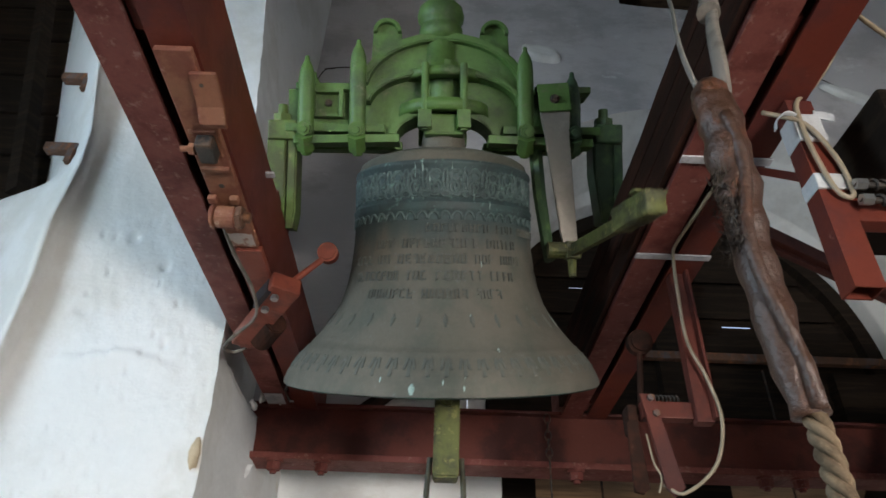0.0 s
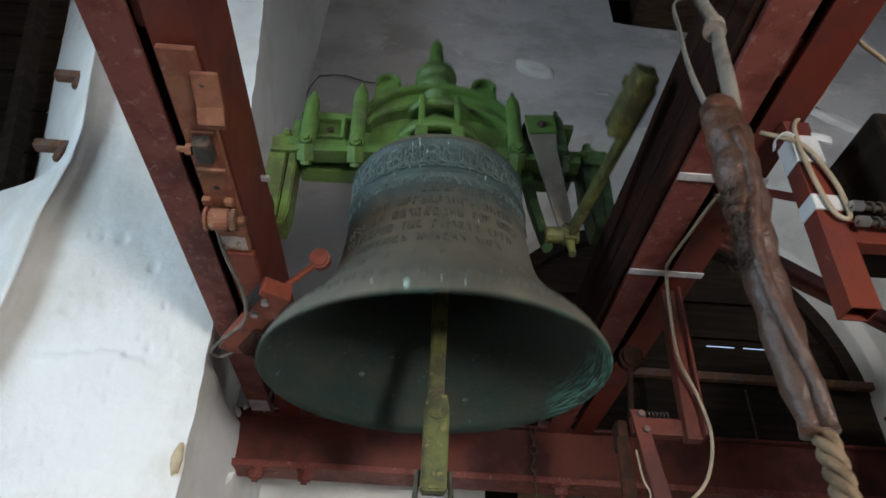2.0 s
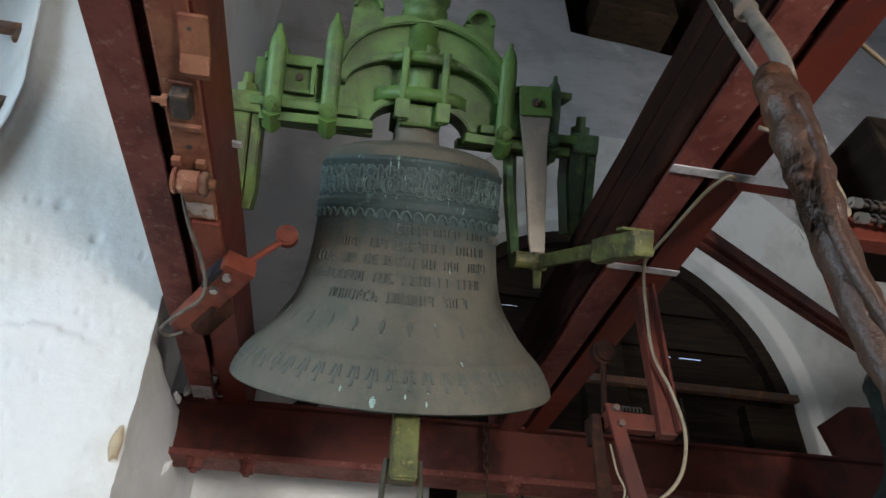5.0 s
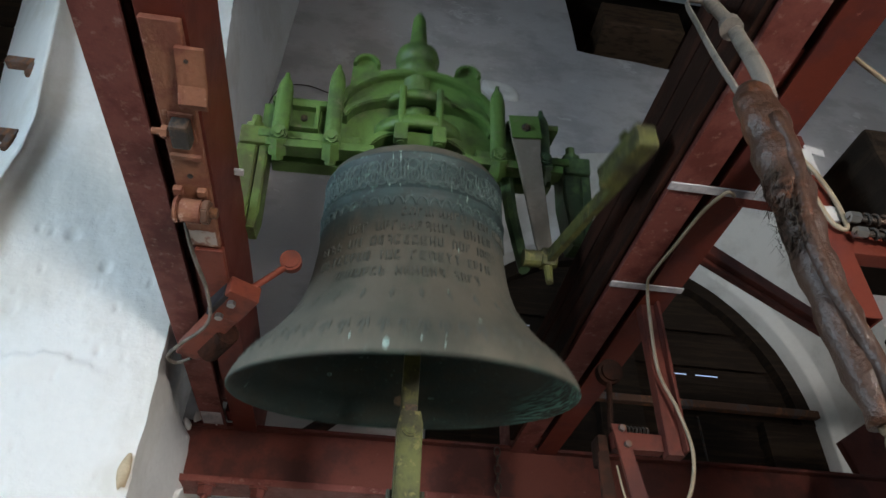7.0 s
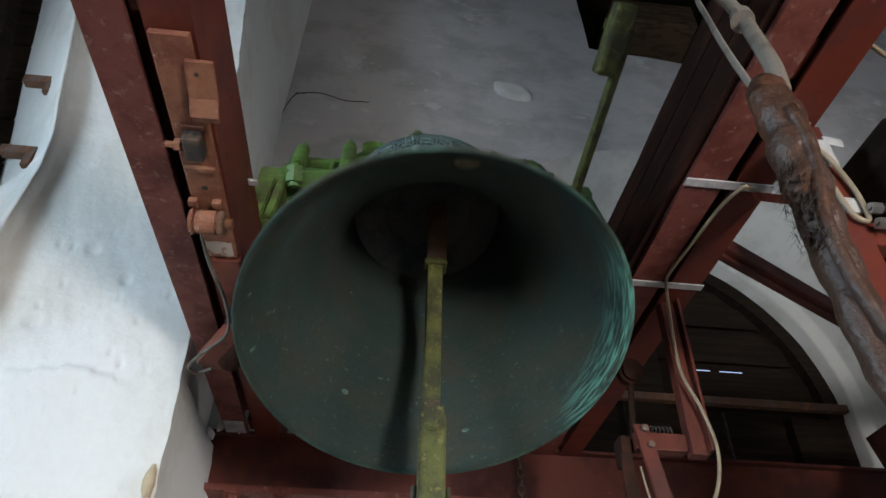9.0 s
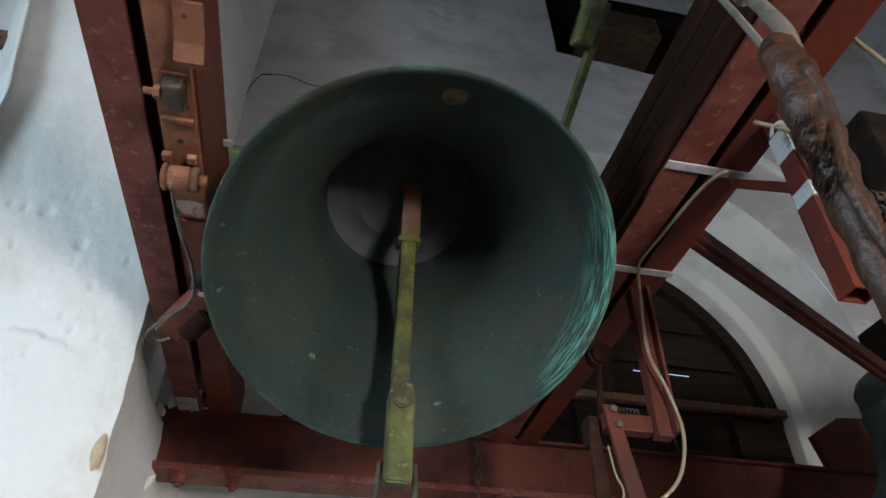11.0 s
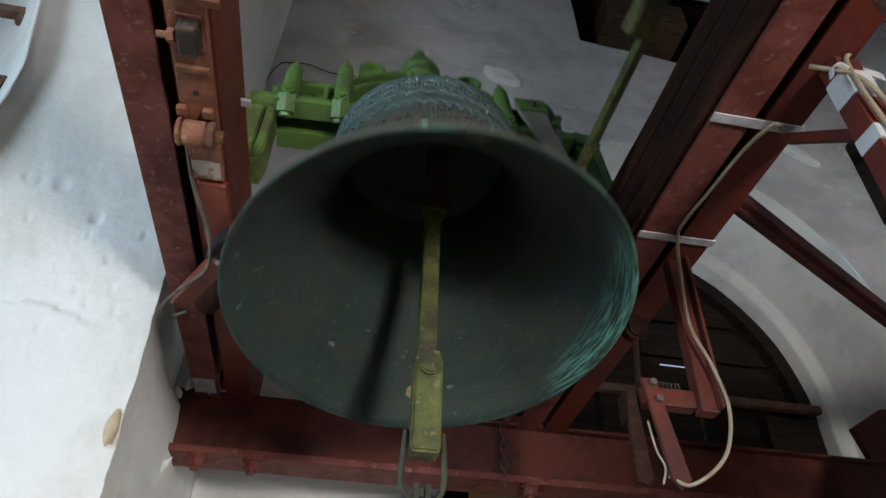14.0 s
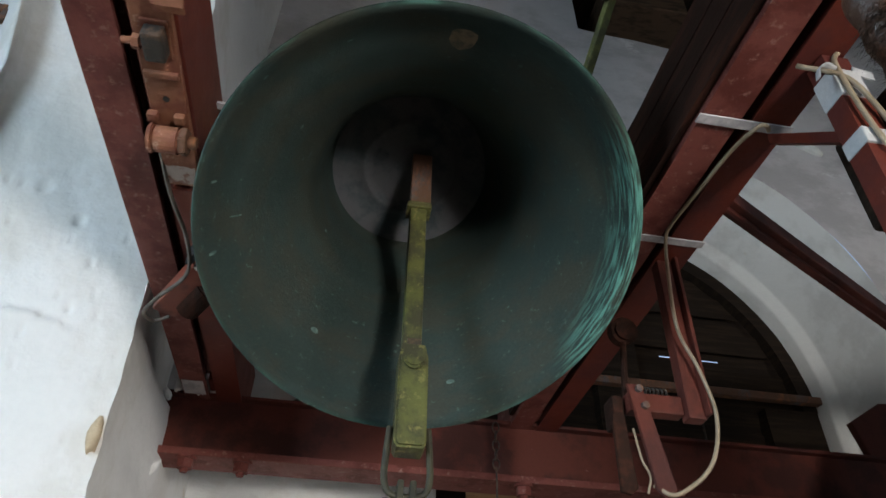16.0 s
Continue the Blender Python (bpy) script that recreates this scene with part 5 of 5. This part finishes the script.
ob = part("sleeve_cap", bm, M_LEATHER, sleeve, "", True)
ob.matrix_basis = pose(0.562, 0.86, 2.3)
# three-strand rope below the sleeve
for s_ in range(3):
    pts = []
    for i in range(180):
        z_ = 1.87 - i * 0.0043
        t = i * 0.5 + s_ * 2 * math.pi / 3
        pts.append((0.58 + (1.87 - z_) * 0.05 + 0.0078 * math.cos(t), 0.872 + 0.0078 * math.sin(t), z_))
    part("strand", sweep(bmesh.new(), pts, 0.0062, 7), M_ROPE, rope, "hemp strand", True)
for pts, w in (([(0.575, 0.85, 2.29), (0.587, 0.858, 2.36), (0.62, 0.9, 2.5), (0.66, 0.95, 2.64), (0.68, 1.0, 2.8), (0.795, 1.12, 2.98)], 0.012),
               ([(0.552, 0.865, 2.3), (0.552, 0.885, 2.42), (0.58, 0.93, 2.58), (0.62, 0.98, 2.75), (0.795, 1.1, 2.97)], 0.006)):
    part("webbing_strap", sweep(bmesh.new(), smooth_path(pts, 5), w, 6, flat=0.4), M_BELT, rope, "worn grey webbing strap", True)
bm = bmesh.new()
cyl(bm, (0.645, 0.935, 2.595), (0.655, 0.945, 2.63), 0.02, 0.018, 12)
part("strap_knot", bm, M_BELT, rope)
# dark fleece tuft on the sleeve
fur = random.Random(3)
bm = bmesh.new()
for i in range(500):
    p = Vector((0.542 + fur.uniform(-0.01, 0.01), 0.858 + fur.uniform(-0.02, 0.02), fur.uniform(2.04, 2.16)))
    q = p + Vector((-fur.uniform(0.002, 0.014), fur.uniform(-0.02, 0.02), fur.uniform(-0.018, 0.014)))
    w = Vector((0.0012, 0.0008, 0.001))
    v = [bm.verts.new(p - w), bm.verts.new(p + w), bm.verts.new(q)]
    bm.faces.new(v)
part("fleece_tuft", bm, M_FUR, sleeve, "dark matted fleece tuft")

# ---------------------------------------------------------------- the next bell
bell2 = thing("small_bell", pose(2.58, 2.62, 2.83), "green patinated bronze bell hung from a timber beside the frame", "bell")
SC = 0.85
part("bell_body", shell([(r * SC, z * SC) for r, z in PROFILE]), M_BAND, bell2, "green patinated bell body", True)
part("inner_surface", shell([(r * SC, z * SC) for r, z in INNER]), M_INSIDE, bell2, "", True)
part("headstock", boxm(-0.12, 3.03, -0.1, 0.1, 0.2, 0.38, 0.01), M_WOOD, bell2)

bm = bmesh.new()
lathe(bm, [(0.001, 0.012), (0.6, 0.012), (0.9, 0.006), (1.0, -0.03)], 14)
for v in bm.verts:
    k = 1 + 0.35 * noise.noise(v.co * 1.7)
    v.co = Vector((v.co.x * 0.022 * k, v.co.y * 0.055 * k, v.co.z))
ob = setting("broken_plaster", bm, mat("bare_sandstone", (0.5, 0.4, 0.27), 0.95, second=(0.42, 0.33, 0.22), mix_scale=20, grain=90, bump=0.5), "broken plaster edge showing yellow stone", True)
ob.matrix_basis = pose(-0.625, 2.585, 2.32, 90, 0, 12)

# plaster broken away round the end of the cross beam and the girder
chips = random.Random(5)
for px, py, pz, w in ((-0.635, 3.245, 2.6, 0.035), (-0.64, 3.25, 2.69, 0.03), (-0.63, 3.24, 2.5, 0.03), (-0.615, 3.25, 2.45, 0.04), (-0.6, 3.24, 2.8, 0.035), (-0.5, 3.25, 2.81, 0.05), (-0.64, 3.25, 2.76, 0.03)):
    bm = bmesh.new()
    bmesh.ops.create_icosphere(bm, subdivisions=3, radius=1.0)
    for v in bm.verts:
        k = 1 + 0.5 * noise.noise(v.co * 1.6 + Vector((pz * 9, px, 0)))
        v.co = Vector((v.co.x * w * 0.45 * k, v.co.y * 0.02 * k, v.co.z * w * k))
    ob = setting("broken_plaster", bm, M_PLASTER, "crumbled plaster at a beam end", True)
    ob.matrix_basis = pose(px, py, pz, 0, chips.uniform(-30, 30), 0)

def motions():
    # swing: a slowly growing sway, with small departures from it
    off = ((0, -0.8), (1, 0.5), (1.5, 1.1), (2, 0.8), (2.5, 0.6), (3, -1.1), (3.5, 0.2), (4, -0.7), (5.2, 0), (6.5, -0.9), (7, -0.7), (7.5, 1.6), (8, -0.7), (8.5, -0.7), (9, -0.9),
           (10.2, 0), (11.5, -0.5), (12, -0.1), (12.5, 0.2), (13, 0.2), (13.5, 1.2), (14, -0.7), (14.5, 1.3), (15, -1.1), (15.5, 0.1), (16, 1.0))
    rows = []
    for i in range(161):
        t = i / 10
        w = 2 * math.pi * t / 2.4275
        a = 3.08 + (27.145 + 0.325 * t) * math.cos(w) + (15.848 + 0.078 * t) * math.sin(w) - 0.222 * math.cos(3 * w) - 0.086 * math.sin(3 * w)
        for (t0, c0), (t1, c1) in zip(off, off[1:]):
            if t0 <= t <= t1:
                k = (t - t0) / (t1 - t0)
                a += c0 + (c1 - c0) * k * k * (3 - 2 * k)
                break
        rows.append((t, pose(AX, AY, AZ, a, LEAN)))
    walk(bell, rows)
    sway = ((0, 0.1), (1.0, 0.7), (1.5, 1.9), (2.0, 0.9), (3.5, -1.8), (5, 0.5), (7.0, 4.3), (9.0, -0.9), (10.8, 0), (12.5, 2.5), (13.0, -6.5), (13.5, -3.2), (14.5, -1.0), (15.3, 0), (16.0, -6.0))
    walk(clap, [(t, pose(CX, AY, CZ, a)) for t, a in sway])


motions()
